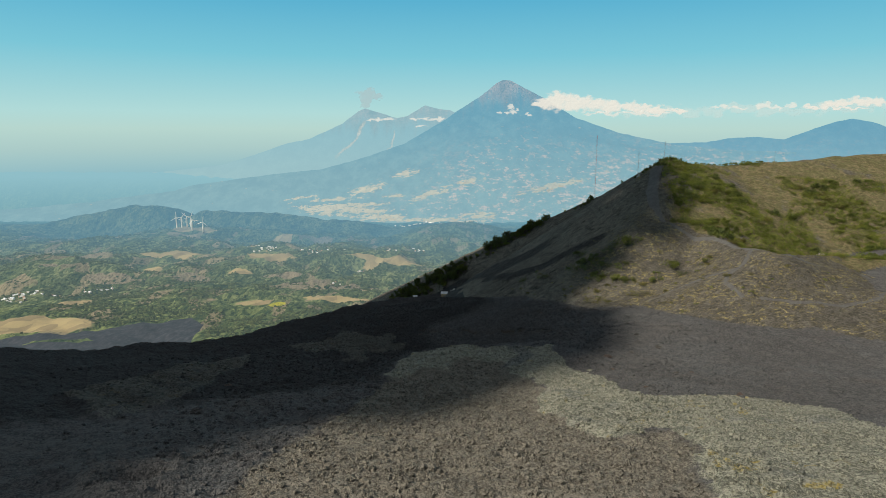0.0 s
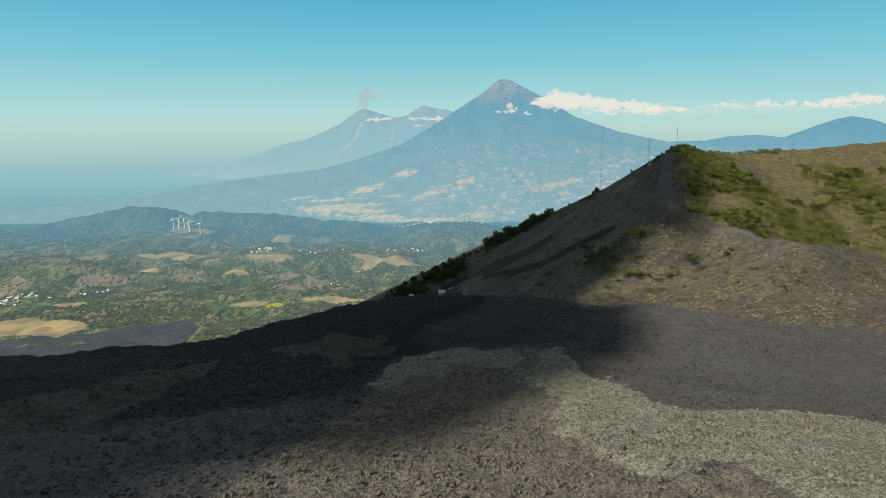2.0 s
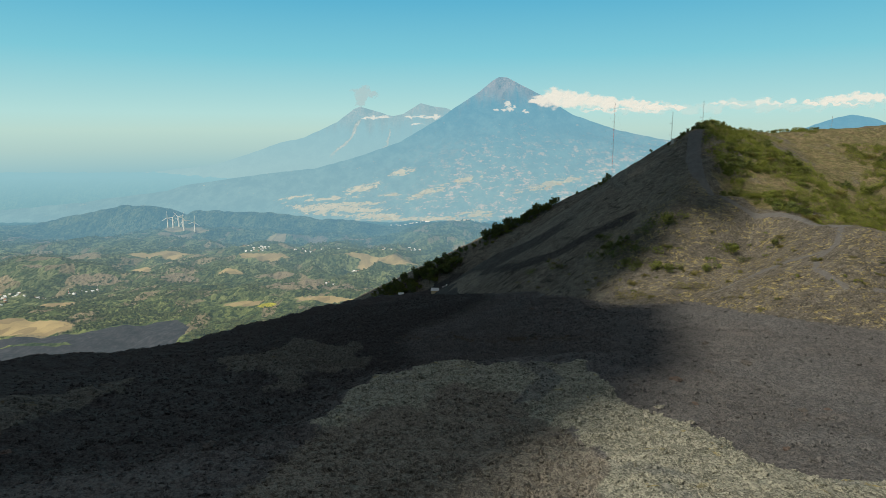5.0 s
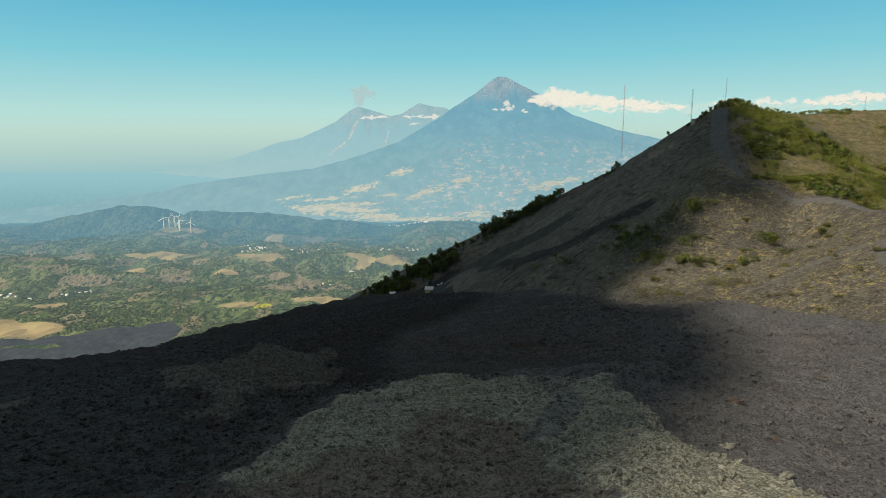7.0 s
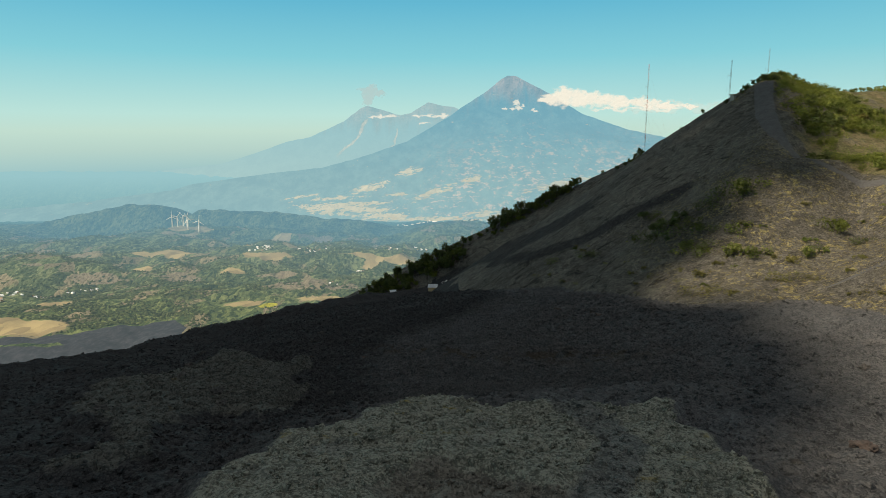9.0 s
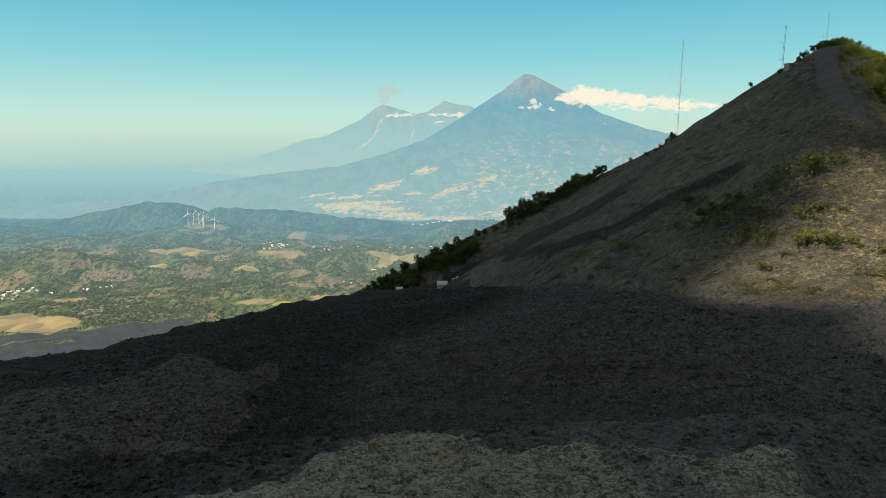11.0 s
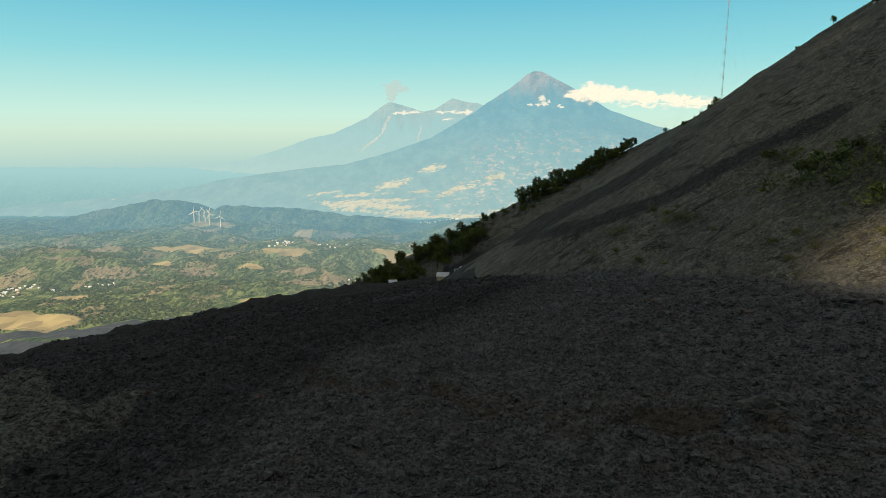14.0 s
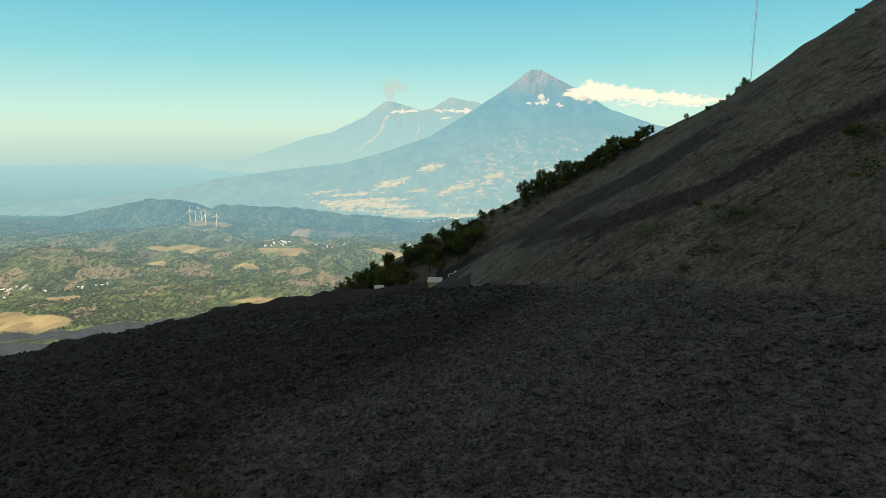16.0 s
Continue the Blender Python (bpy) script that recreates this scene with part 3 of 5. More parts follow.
MAT_LEAF_BRIGHT = leaf_material("leaves_bright", (0.080, 0.118, 0.020), (0.235, 0.275, 0.060))
MAT_LEAF_DARK = leaf_material("leaves_dark", (0.046, 0.070, 0.024), (0.145, 0.182, 0.060))
MAT_LEAF_LIGHT = leaf_material("leaves_light", (0.080, 0.084, 0.024), (0.178, 0.172, 0.056))
MAT_BARK = plain("bark", (0.09, 0.07, 0.05), 0.9, 0.0, 0.3)
MAT_WHITE = plain("white_paint", (0.78, 0.78, 0.76), 0.5)
MAT_STEEL = plain("galvanised_steel", (0.30, 0.29, 0.29), 0.5, 0.6)
MAT_RED = plain("red_paint", (0.45, 0.10, 0.06), 0.6)
MAT_TIN = plain("tin_roof", (0.78, 0.81, 0.84), 0.4, 0.0)
MAT_BOARD = plain("wooden_boards", (0.58, 0.44, 0.26), 0.8, 0.0, 0.25)
MAT_CONCRETE = plain("concrete", (0.34, 0.31, 0.28), 0.9)
MAT_ROCK = plain("lava_rock", (0.065, 0.060, 0.057), 0.95, 0.0, 0.4, 2.0)
MAT_PALE_ROCK = plain("pale_lava_rock", (0.17, 0.168, 0.142), 0.95, 0.0, 0.3, 2.0)

# ---------------------------------------------------------------- the ground: one sheet to the horizon
def part(name, bm, mat, parent=None, label=""):
    """Links a bmesh as one mesh object, under a thing or a part if one is given."""
    me = bpy.data.meshes.new(name)
    bm.to_mesh(me)
    bm.free()
    me.materials.append(mat)
    ob = new(name, me)
    if parent is not None:
        ob.parent = parent
    if label:
        ob["label"] = label
    return ob


def mesh_from(name, verts, faces, mats, shade=True):
    me = bpy.data.meshes.new(name)
    verts, faces = np.asarray(verts, np.float32), np.asarray(faces, np.int32)
    k = faces.shape[1]
    me.vertices.add(len(verts))
    me.vertices.foreach_set("co", verts.ravel())
    me.loops.add(faces.size)
    me.loops.foreach_set("vertex_index", faces.ravel())
    me.polygons.add(len(faces))
    me.polygons.foreach_set("loop_start", np.arange(0, faces.size, k, dtype=np.int32))
    me.polygons.foreach_set("loop_total", np.full(len(faces), k, np.int32))
    me.polygons.foreach_set("use_smooth", np.full(len(faces), shade))
    for m in mats:
        me.materials.append(m)
    me.update(calc_edges=True)
    return me


def sheet_faces(rows, cols):
    i = np.arange(rows * cols, dtype=np.int32).reshape(rows, cols)
    return np.stack([i[:-1, :-1], i[:-1, 1:], i[1:, 1:], i[1:, :-1]], -1).reshape(-1, 4)


def inside(x, y, outline):
    """Signed distance to a closed outline on the plan: plus inside."""
    d, odd = np.full(np.shape(x), 1e9), np.zeros(np.shape(x), bool)
    for (ax, ay), (bx, by) in zip(outline, outline[1:] + outline[:1]):
        t = np.clip(((x - ax) * (bx - ax) + (y - ay) * (by - ay)) / ((bx - ax) ** 2 + (by - ay) ** 2 + 1e-9), 0, 1)
        d = np.minimum(d, np.hypot(x - ax - t * (bx - ax), y - ay - t * (by - ay)))
        if ay != by:
            odd ^= ((ay > y) != (by > y)) & (x < (bx - ax) * (y - ay) / (by - ay) + ax)
    return np.where(odd, d, -d)


# the pale, older flows
PALE_MAIN = [(-12, 124), (-11.4, 131), (-11, 138), (-11.3, 144), (-9, 150), (-7.5, 156), (-3, 157.3), (-1.5, 163.5), (-0.6, 170), (2.3, 171), (5.5, 167), (11.5, 165), (16.6, 166.8), (19.5, 164.5), (22.5, 163),
             (29.5, 162.6), (27, 156), (29, 146), (28.5, 137), (31.2, 127), (34.3, 107), (40.8, 103.5), (50, 102.5), (54.7, 101), (61, 96), (57.5, 77), (66, 62), (52, 30), (22, 36),
             (22.1, 46.8), (23.1, 50.6), (23.6, 55.5), (28.5, 65), (28.3, 73.5), (25.5, 74), (21.4, 68), (18.3, 78.5), (15, 90), (14.3, 96), (17.3, 105), (19, 110.5), (17.5, 122),
             (13.8, 126.5), (14.6, 136.5), (14.3, 140.5), (9.5, 143.8), (5, 146), (1.6, 141.5), (1, 133), (-4, 131)]
PALE_WEST = [(-47, 200), (-41.5, 203), (-36, 216), (-32, 214), (-27, 207.7), (-20, 201.3), (-20.5, 208), (-17.3, 207.3), (-16, 199), (-16, 184), (-10.5, 178.8), (-12.2, 175), (-11.5, 166), (-13, 163.1),
             (-16.7, 167.8), (-20.5, 167), (-22.5, 160), (-18.8, 151), (-20, 147), (-24.5, 146.5), (-24.3, 153), (-23.5, 155), (-31, 163), (-38, 171.5), (-44.4, 186.4), (-52, 203)]
PALE_FAR = [(-63, 109), (-61, 135), (-52, 163), (-46, 143), (-44.5, 115), (-43, 90), (-46, 80), (-60, 95)]
# a crack with rusty, muddy hollows across the younger lava
RIFT = [(-6, 212, 0), (2.6, 202.6, 0), (9.2, 195.7, 0), (13.7, 191.5, 0), (21.5, 188.5, 0), (32, 184, 0)]

YOUNG = [(-58, 20), (-54, 70), (-42, 96), (-25, 112), (-15, 122), (-13, 130), (-12, 145), (-8, 157), (-3, 166), (-2, 178), (-6, 200), (-4, 220), (10, 236), (20, 262), (20, 420), (-140, 420), (-140, 20)]
# shade painted into the colour of the lava in the middle
SHADED_MIDDLE = [(-5, 168), (30, 166), (42, 150), (58, 175), (58, 205), (30, 250), (15, 262), (-6, 225)]
OLD = [(-20, 30), (-17, 70), (-13, 100), (-12, 118), (-11, 127), (-8, 136), (2, 152), (14, 150), (18, 141), (17, 124), (20, 100), (18, 84), (21, 69), (26, 74), (28, 72), (28, 64), (23, 54), (22, 20)]
DRIFT = [(17.5, 169, 0), (20, 159, 0), (20.8, 150, 0), (17.5, 142, 0), (15, 137, 0)]


def young_shaded_at(x, y):
    """How far inside the younger lava a place lies; half-way on the middle patch, darkened to deepen cloud shade."""
    return np.clip(np.maximum(inside(x, y, YOUNG), np.minimum(inside(x, y, SHADED_MIDDLE) - 3, -2.2)), -9.0, 9.0)


def bend(x, y):
    """How far along the flow a place lies: its bands bend round to the right."""
    return y + 0.55 * np.log1p(np.exp(np.clip((x - 18) / 9, -20, 20))) * 9 + 4 * vnoise(x, y, 30, 38)


def relief(x, y):
    """The land with clinker, gullies and tree cover on it, and its masks."""
    z, on_hill, in_valley = land(x, y)
    lava = (1 - on_hill) * (1 - in_valley)
    pale, dull = inside(x, y, PALE_MAIN), np.maximum(inside(x, y, PALE_WEST), np.minimum(inside(x, y, PALE_FAR), 0.4))
    step = smooth(-1.5, 1.5, np.maximum(pale, dull) + 3.5 * fbm(x, y, 4.5, 3, 77) * 0.5)
    clinker = 0.24 * np.abs(vnoise(x, y, 2.3, 33)) + 0.24 * vnoise(x, y, 1.15, 34)
    rough = 0.4 * fbm(x, y, 16, 2, 31) + 0.34 * fbm(x, y, 5, 2, 32) + clinker
    bent = bend(x, y)
    ring = np.hypot(x + 28, y - 53)
    rough = rough + 0.7 * np.exp(-((ring - 3.6) / 0.9) ** 2) - 0.9 * np.exp(-(ring / 2.4) ** 2)
    split_ = near_line(x, y, RIFT)[0]
    rough = rough + 0.55 * smooth(4.0, 1.2, split_) * np.abs(fbm(x, y, 2.6, 2, 47)) - 0.7 * smooth(1.3, 0.3, split_) * smooth(-0.2, 0.3, vnoise(x, y, 5, 48))
    folds = 0.42 * np.abs(fbm(x * 0.16, bent, 4.5, 3, 36)) * smooth(130, 190, y) + 0.35 * np.abs(fbm(x * 0.5, y, 14, 3, 37)) * smooth(240, 300, y)
    rough = rough + 1.1 * np.abs(fbm(x, y, 9, 3, 39)) * smooth(-10, -40, x) * smooth(190, 225, y)
    z = z - lava * 2.0 * smooth(-30, -75, x) * smooth(190, 230, y)
    z = z + lava * (rough + folds + 1.0 * step - 0.6 * smooth(178, 215, y))
    gully = 0.5 * fbm(x * 0.45, y, 6, 3, 41) + 0.16 * vnoise(x, y, 2.0, 44)
    z = z + on_hill * (1 - in_valley) * gully
    z = z + in_valley * (6.0 * fbm(x, y, 60, 3, 51))
    return z, on_hill, in_valley, pale, dull


ys = np.concatenate([np.linspace(-420, 40, 36), np.arange(41, 272, 0.5), np.arange(272, 462, 1.0), np.geomspace(463, 4880, 300)])
us = np.concatenate([np.geomspace(450, 331, 30) * -1, np.arange(-330, -126, 1.6), np.arange(-126, 151, 0.6), np.geomspace(151.5, 450, 100)])
UU, YY = np.meshgrid(us, ys)
XX = UU * (1 + np.clip(YY - 450, 0, None) / 420)
ZZ, on_hill, in_valley, pale, dull = relief(XX, YY)
faces = sheet_faces(len(ys), len(us))
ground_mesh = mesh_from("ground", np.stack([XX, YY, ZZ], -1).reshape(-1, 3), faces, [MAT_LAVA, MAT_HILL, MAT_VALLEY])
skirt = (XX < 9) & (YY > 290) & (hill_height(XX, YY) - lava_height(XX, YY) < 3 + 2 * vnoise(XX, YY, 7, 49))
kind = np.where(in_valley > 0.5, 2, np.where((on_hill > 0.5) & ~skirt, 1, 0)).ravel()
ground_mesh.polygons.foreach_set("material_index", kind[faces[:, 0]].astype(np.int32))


def mask(name, values):
    a = ground_mesh.attributes.new(name, "FLOAT", "POINT")
    a.data.foreach_set("value", np.asarray(values, np.float32).ravel())


TRAIL = [(97, 290, 0), (93.3, 282, 0), (88.5, 270, 0), (86.3, 259, 0), (88.5, 250, 0), (95, 243, 0), (101, 236, 0), (104.3, 226, 0), (105.5, 215, 0), (113, 209, 0), (124, 206, 0), (133, 208, 0), (139, 203, 0), (141, 190, 0)]
TRAIL_DOWN = [(105.5, 214, 0), (99, 205, 0), (93, 202, 0), (89.5, 197, 0), (90.5, 187, 0)]
TRAIL_ACROSS = [(97, 204, 0), (88, 206, 0), (79, 206, 0), (70, 205, 0)]
TRAIL_FOOT = [(138, 190, 0), (128, 181, 0), (116, 178, 0), (103, 180, 0), (95, 184, 0)]
mask("pale", pale)
mask("dull", dull)
mask("bent", bend(XX, YY))
mask("rift", smooth(4.5, 0.5, near_line(XX, YY, RIFT)[0]))
mask("old", np.minimum(inside(XX, YY, OLD), 9.0))
mask("young_shaded", young_shaded_at(XX, YY))
mask("drift", smooth(3.2, 0.6, near_line(XX, YY, DRIFT)[0]))
dt = near_line(XX, YY, TRAIL)[0]
dd = np.minimum.reduce([near_line(XX, YY, line_)[0] for line_ in (TRAIL_DOWN, TRAIL_ACROSS, TRAIL_FOOT)])
mask("trail", np.maximum(smooth(3.3, 1.4, dt) * smooth(248, 264, YY) + 0.85 * smooth(1.7, 0.5, dt) * smooth(264, 248, YY), 0.75 * smooth(1.3, 0.3, dd)))
right_of_spur = np.interp(YY, [200, 214, 226, 240, 254, 262, 283, 302, 340], [400, 136, 106, 97.5, 91, 88.5, 93, 100, 107])
mask("grass", smooth(-1, 5, XX - right_of_spur) * (0.72 + 0.3 * fbm(XX, YY, 30, 3, 61)))
mask("dry", 0.9 * smooth(40, 66, XX) * smooth(272, 240, YY) + 0.8 * smooth(88, 97, XX) * smooth(272, 286, YY))
chute = near_line(XX, YY, [(52, 286, 0), (40, 293, 0), (28, 303, 0), (18, 330, 0), (8, 356, 0)])[0]
chute2 = near_line(XX, YY, [(66, 262, 0), (44, 268, 0), (30, 280, 0), (20, 300, 0)])[0]
mask("sand", smooth(7, 2, chute - 0.06 * (60 - XX)) * smooth(60, 40, XX) + 0.8 * smooth(3.5, 0.8, chute2))
FIELD = [(-980, 1235), (-1010, 1394), (-931, 1426), (-800, 1381), (-758, 1315), (-827, 1279)]
FLOW = [(-1200, 1000), (-1000, 1210), (-894, 1225), (-825, 1262), (-746, 1295), (-583, 1415), (-526, 1340), (-500, 1200), (-400, 900)]
# clearings: x, y, half width, half depth, and whether ploughed (0), bare (1) or a yellow meadow (2)
GLADES = [(-1000, 2389, 87, 70, 0), (-1113, 2377, 58, 24, 0), (-635, 2287, 95, 50, 0), (-282, 2295, 82, 18, 0), (-193, 2233, 110, 55, 0), (-821, 3180, 50, 130, 0), (-832, 2600, 69, 40, 0),
          (-1033, 1928, 87, 40, 1), (-816, 1960, 75, 45, 1), (-368, 1824, 125, 75, 1), (-495, 1579, 44, 40, 0), (-283, 1660, 90, 26, 0), (-421, 1547, 22, 28, 2), (-979, 1620, 42, 50, 0),
          (-659, 2003, 37, 24, 0), (-995, 2116, 37, 30, 0), (-1290, 3190, 120, 80, 0), (-629, 3250, 60, 90, 1), (-1319, 2318, 47, 60, 1), (-512, 1965, 80, 25, 1), (-1257, 1982, 41, 25, 1)]
cleared = [np.zeros(XX.shape) for _ in range(3)]
cleared[0] = smooth(-12, 12, inside(XX, YY, FIELD))
for gx, gy, gw, gl, sort in GLADES:
    cleared[sort] = np.maximum(cleared[sort], np.exp(-0.7 * ((XX - gx) / gw) ** 2 - 0.7 * ((YY - gy) / gl) ** 2))
mask("field", cleared[0])
mask("bare", cleared[1])
mask("meadow", cleared[2])
green_isle = np.exp(-((XX + 760) / 75) ** 2 - ((YY - 1192) / 16) ** 2)
mask("flow", smooth(-15, 15, inside(XX, YY, FLOW)) * (1 - smooth(0.3, 0.5, green_isle)))
tagged(new("ground", ground_mesh), "dark lava field, ash cone and wooded valley reaching the horizon", "ground", kind="structure")

# ---------------------------------------------------------------- far volcanoes and hills
# raises the volcanoes and far clouds so their skylines fit the camera's view
FAR_LIFT = pose(0, 0, 7)


# farmed patches placed to fit the view from the camera's start
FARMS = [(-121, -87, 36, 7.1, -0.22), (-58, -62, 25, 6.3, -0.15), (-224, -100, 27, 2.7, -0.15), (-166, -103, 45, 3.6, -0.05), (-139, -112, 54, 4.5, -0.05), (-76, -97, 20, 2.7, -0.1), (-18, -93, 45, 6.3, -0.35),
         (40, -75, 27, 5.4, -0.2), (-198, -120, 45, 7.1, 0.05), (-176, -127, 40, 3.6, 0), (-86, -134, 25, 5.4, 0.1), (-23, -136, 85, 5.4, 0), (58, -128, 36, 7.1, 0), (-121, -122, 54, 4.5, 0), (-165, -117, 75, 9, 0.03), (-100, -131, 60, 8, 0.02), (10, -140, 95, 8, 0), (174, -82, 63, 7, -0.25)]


def volcano(name, label, cx, cy, skyline, depth, foot, mat, lumps, farms=()):
    """A far volcano: its flanks fall from the skyline towards the viewer over `depth` metres to the height `foot`."""
    sx, sz = [p[0] for p in skyline], [p[1] for p in skyline]
    xs = np.linspace(sx[0], sx[-1], 420)
    v = np.linspace(0, 1, 130)
    X, V = np.meshgrid(xs, v)
    base = sum(np.interp(X + o, sx, sz) for o in (-5, 0, 5)) / 3
    # ribs and ravines run down from the summit
    away = np.arctan2(X - cx, 120 + V * depth)
    rib = fbm(away * 900, V * 60, 60, 4, 5) * lumps * smooth(0, 0.12, V)
    fall = V ** 0.85
    X2 = cx + (X - cx) * (1 + 0.25 * V)
    Z = base * (1 - fall) + foot * fall + rib * (1 - 0.6 * V) + 3.5 * fbm(X, V * 300, 30, 3, 9) * smooth(0.0, 0.04, V)
    Z[0] += 1.6 * fbm(X[0], X[0] * 0, 40, 3, 3)
    Y = cy - depth * V
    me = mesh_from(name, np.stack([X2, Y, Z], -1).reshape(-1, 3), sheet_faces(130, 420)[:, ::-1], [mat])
    # farmed patches fitted to the start camera's view, by bearing and dip in thousandths
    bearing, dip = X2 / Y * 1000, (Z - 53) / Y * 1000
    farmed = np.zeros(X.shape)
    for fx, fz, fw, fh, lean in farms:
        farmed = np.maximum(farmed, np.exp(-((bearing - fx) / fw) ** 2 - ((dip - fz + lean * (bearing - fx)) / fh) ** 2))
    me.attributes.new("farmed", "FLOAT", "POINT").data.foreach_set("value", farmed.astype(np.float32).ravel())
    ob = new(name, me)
    ob.matrix_basis = FAR_LIFT
    return tagged(ob, label, "volcano", kind="structure")


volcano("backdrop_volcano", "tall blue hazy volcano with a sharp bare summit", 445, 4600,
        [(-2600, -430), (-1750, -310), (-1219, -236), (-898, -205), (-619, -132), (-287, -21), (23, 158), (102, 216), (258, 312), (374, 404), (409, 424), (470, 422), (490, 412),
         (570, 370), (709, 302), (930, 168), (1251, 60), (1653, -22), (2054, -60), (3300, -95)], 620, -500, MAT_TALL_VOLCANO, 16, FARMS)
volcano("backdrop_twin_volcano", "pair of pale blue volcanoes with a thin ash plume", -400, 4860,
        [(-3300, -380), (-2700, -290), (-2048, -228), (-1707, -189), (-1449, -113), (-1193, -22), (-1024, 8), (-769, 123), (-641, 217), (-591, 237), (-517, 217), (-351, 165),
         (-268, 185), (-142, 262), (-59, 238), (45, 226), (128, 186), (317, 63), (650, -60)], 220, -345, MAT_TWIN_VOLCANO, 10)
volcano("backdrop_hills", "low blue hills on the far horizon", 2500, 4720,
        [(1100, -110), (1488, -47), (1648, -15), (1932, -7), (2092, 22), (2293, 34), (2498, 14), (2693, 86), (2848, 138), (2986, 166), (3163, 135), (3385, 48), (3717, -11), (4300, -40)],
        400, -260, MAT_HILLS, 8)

# ---------------------------------------------------------------- clouds
def puff_cloud(name, label, puffs, mat, seed, squash=0.55, fine=2):
    """A cloud of many overlapping billows: (x, y, z, radius)."""
    bm = bmesh.new()
    bmesh.ops.create_icosphere(bm, subdivisions=fine, radius=1.0)
    vs, fs = np.array([v.co for v in bm.verts]), np.array([[v.index for v in f.verts] for f in bm.faces])
    bm.free()
    r, puffs = np.random.default_rng(seed), np.asarray(puffs)
    lump = 1 + 0.16 * r.normal(size=(len(puffs), 3, 1)).clip(-1.5, 1.5) * np.abs(vs.T)[None] ** 2
    verts = vs[None] * lump.prod(1)[..., None] * (1 + r.uniform(-0.12, 0.12, (len(puffs), len(vs), 1)))
    verts = verts * (puffs[:, 3][:, None, None] * np.array([1.25, 1.0, squash])) + puffs[:, None, :3]
    faces = fs[None] + (np.arange(len(puffs)) * len(vs))[:, None, None]
    return tagged(new(name, mesh_from(name, verts.reshape(-1, 3), faces.reshape(-1, 3), [mat])), label, "cloud")


def cloud_bank(name, label, y, lumps, mat, seed, grain, bulge=8.0, below=0.55):
    """A far cloud as a billowing relief: lumps are (x, z, half width, half height)."""
    x0, x1 = min(l[0] - 1.5 * l[2] for l in lumps), max(l[0] + 1.5 * l[2] for l in lumps)
    z0, z1 = min(l[1] - max(1.5, 1.3 * below) * l[3] for l in lumps), max(l[1] + 1.5 * l[3] for l in lumps)
    nx, nz = int((x1 - x0) / 3.0) + 2, int((z1 - z0) / 2.0) + 2
    X, Z = np.meshgrid(np.linspace(x0, x1, nx), np.linspace(z0, z1, nz))
    dense = np.zeros(X.shape)
    wx, wz = X + 0.5 * grain * fbm(X, Z * 1.6, grain, 3, seed), Z + 0.35 * grain * fbm(X + 300, Z * 1.6, grain, 3, seed + 9)
    for lx, lz, lw, lh in lumps:
        up = np.where(wz > lz, lh, below * lh)
        dense = np.maximum(dense, 1 - ((wx - lx) / lw) ** 2 - ((wz - lz) / up) ** 2)
    dense = np.clip(dense * 1.2 + 0.25 * fbm(X, Z * 1.5, grain * 0.6, 3, seed + 20) * (dense > 0), 0, 1)
    billow = np.sqrt(dense) * (1 + 0.5 * np.abs(fbm(X, Z * 1.4, grain * 0.8, 4, seed + 30)))
    verts = np.stack([X, y - bulge * billow, Z], -1).reshape(-1, 3)
    faces = sheet_faces(nz, nx)
    faces = faces[(dense.ravel()[faces] > 0).any(1)]
    me = mesh_from(name, verts, faces, [mat])
    a = me.attributes.new("dense", "FLOAT", "POINT")
    a.data.foreach_set("value", dense.astype(np.float32).ravel())
    ob = new(name, me)
    ob.matrix_basis = FAR_LIFT
    return tagged(ob, label, "cloud")


cloud_bank("cloud", "white cumulus bank drifting past the tall volcano", 4380,
           [(640, 250, 60, 22), (700, 262, 80, 46), (770, 276, 90, 68), (850, 268, 95, 62), (930, 262, 105, 56), (1020, 252, 110, 50), (1120, 243, 110, 42), (1220, 236, 110, 34), (1330, 226, 110, 28), (1450, 216, 110, 20), (1570, 210, 90, 13)], MAT_CLOUD, 1, 44, 10.0, 1.35)
cloud_bank("cloud", "thin white cloud sheet below the cumulus bank", 4410, [(1080, 188, 150, 16), (1260, 186, 180, 17), (1450, 190, 160, 12)], MAT_WISP, 2, 50)
cloud_bank("cloud", "pale hazy cloud layer above the far hills", 4430, [(1450, 205, 420, 34), (2100, 222, 520, 38), (2700, 232, 520, 40), (3250, 240, 420, 40)], MAT_HAZE, 12, 90, 6, 1.2)
cloud_bank("cloud", "small white clouds above the far hills", 4400, [(1840, 226, 40, 14), (1900, 232, 45, 20), (1970, 226, 50, 14), (2030, 220, 40, 10)], MAT_WISP, 3, 30)
cloud_bank("cloud", "small puffy white cloud above the far hills", 4400, [(2150, 235, 50, 30), (2200, 238, 40, 34), (2260, 226, 60, 16), (2360, 240, 45, 26)], MAT_WISP, 4, 30)
cloud_bank("cloud", "white clouds above the far hills", 4400, [(2500, 232, 70, 18), (2600, 242, 80, 30), (2700, 256, 90, 44), (2800, 268, 90, 52), (2920, 262, 110, 46), (3060, 256, 120, 44), (2720, 222, 200, 14)], MAT_CLOUD, 5, 40)
cloud_bank("cloud", "small cloud clinging to the volcano's upper slope", 4280, [(442, 222, 26, 36), (455, 192, 30, 22), (418, 188, 20, 13), (365, 186, 20, 12), (484, 206, 16, 16)], MAT_WISP, 6, 16, 5)
cloud_bank("cloud", "tiny cloud on the volcano's slope", 4280, [(548, 180, 18, 16), (566, 170, 20, 12)], MAT_WISP, 7, 14, 4)
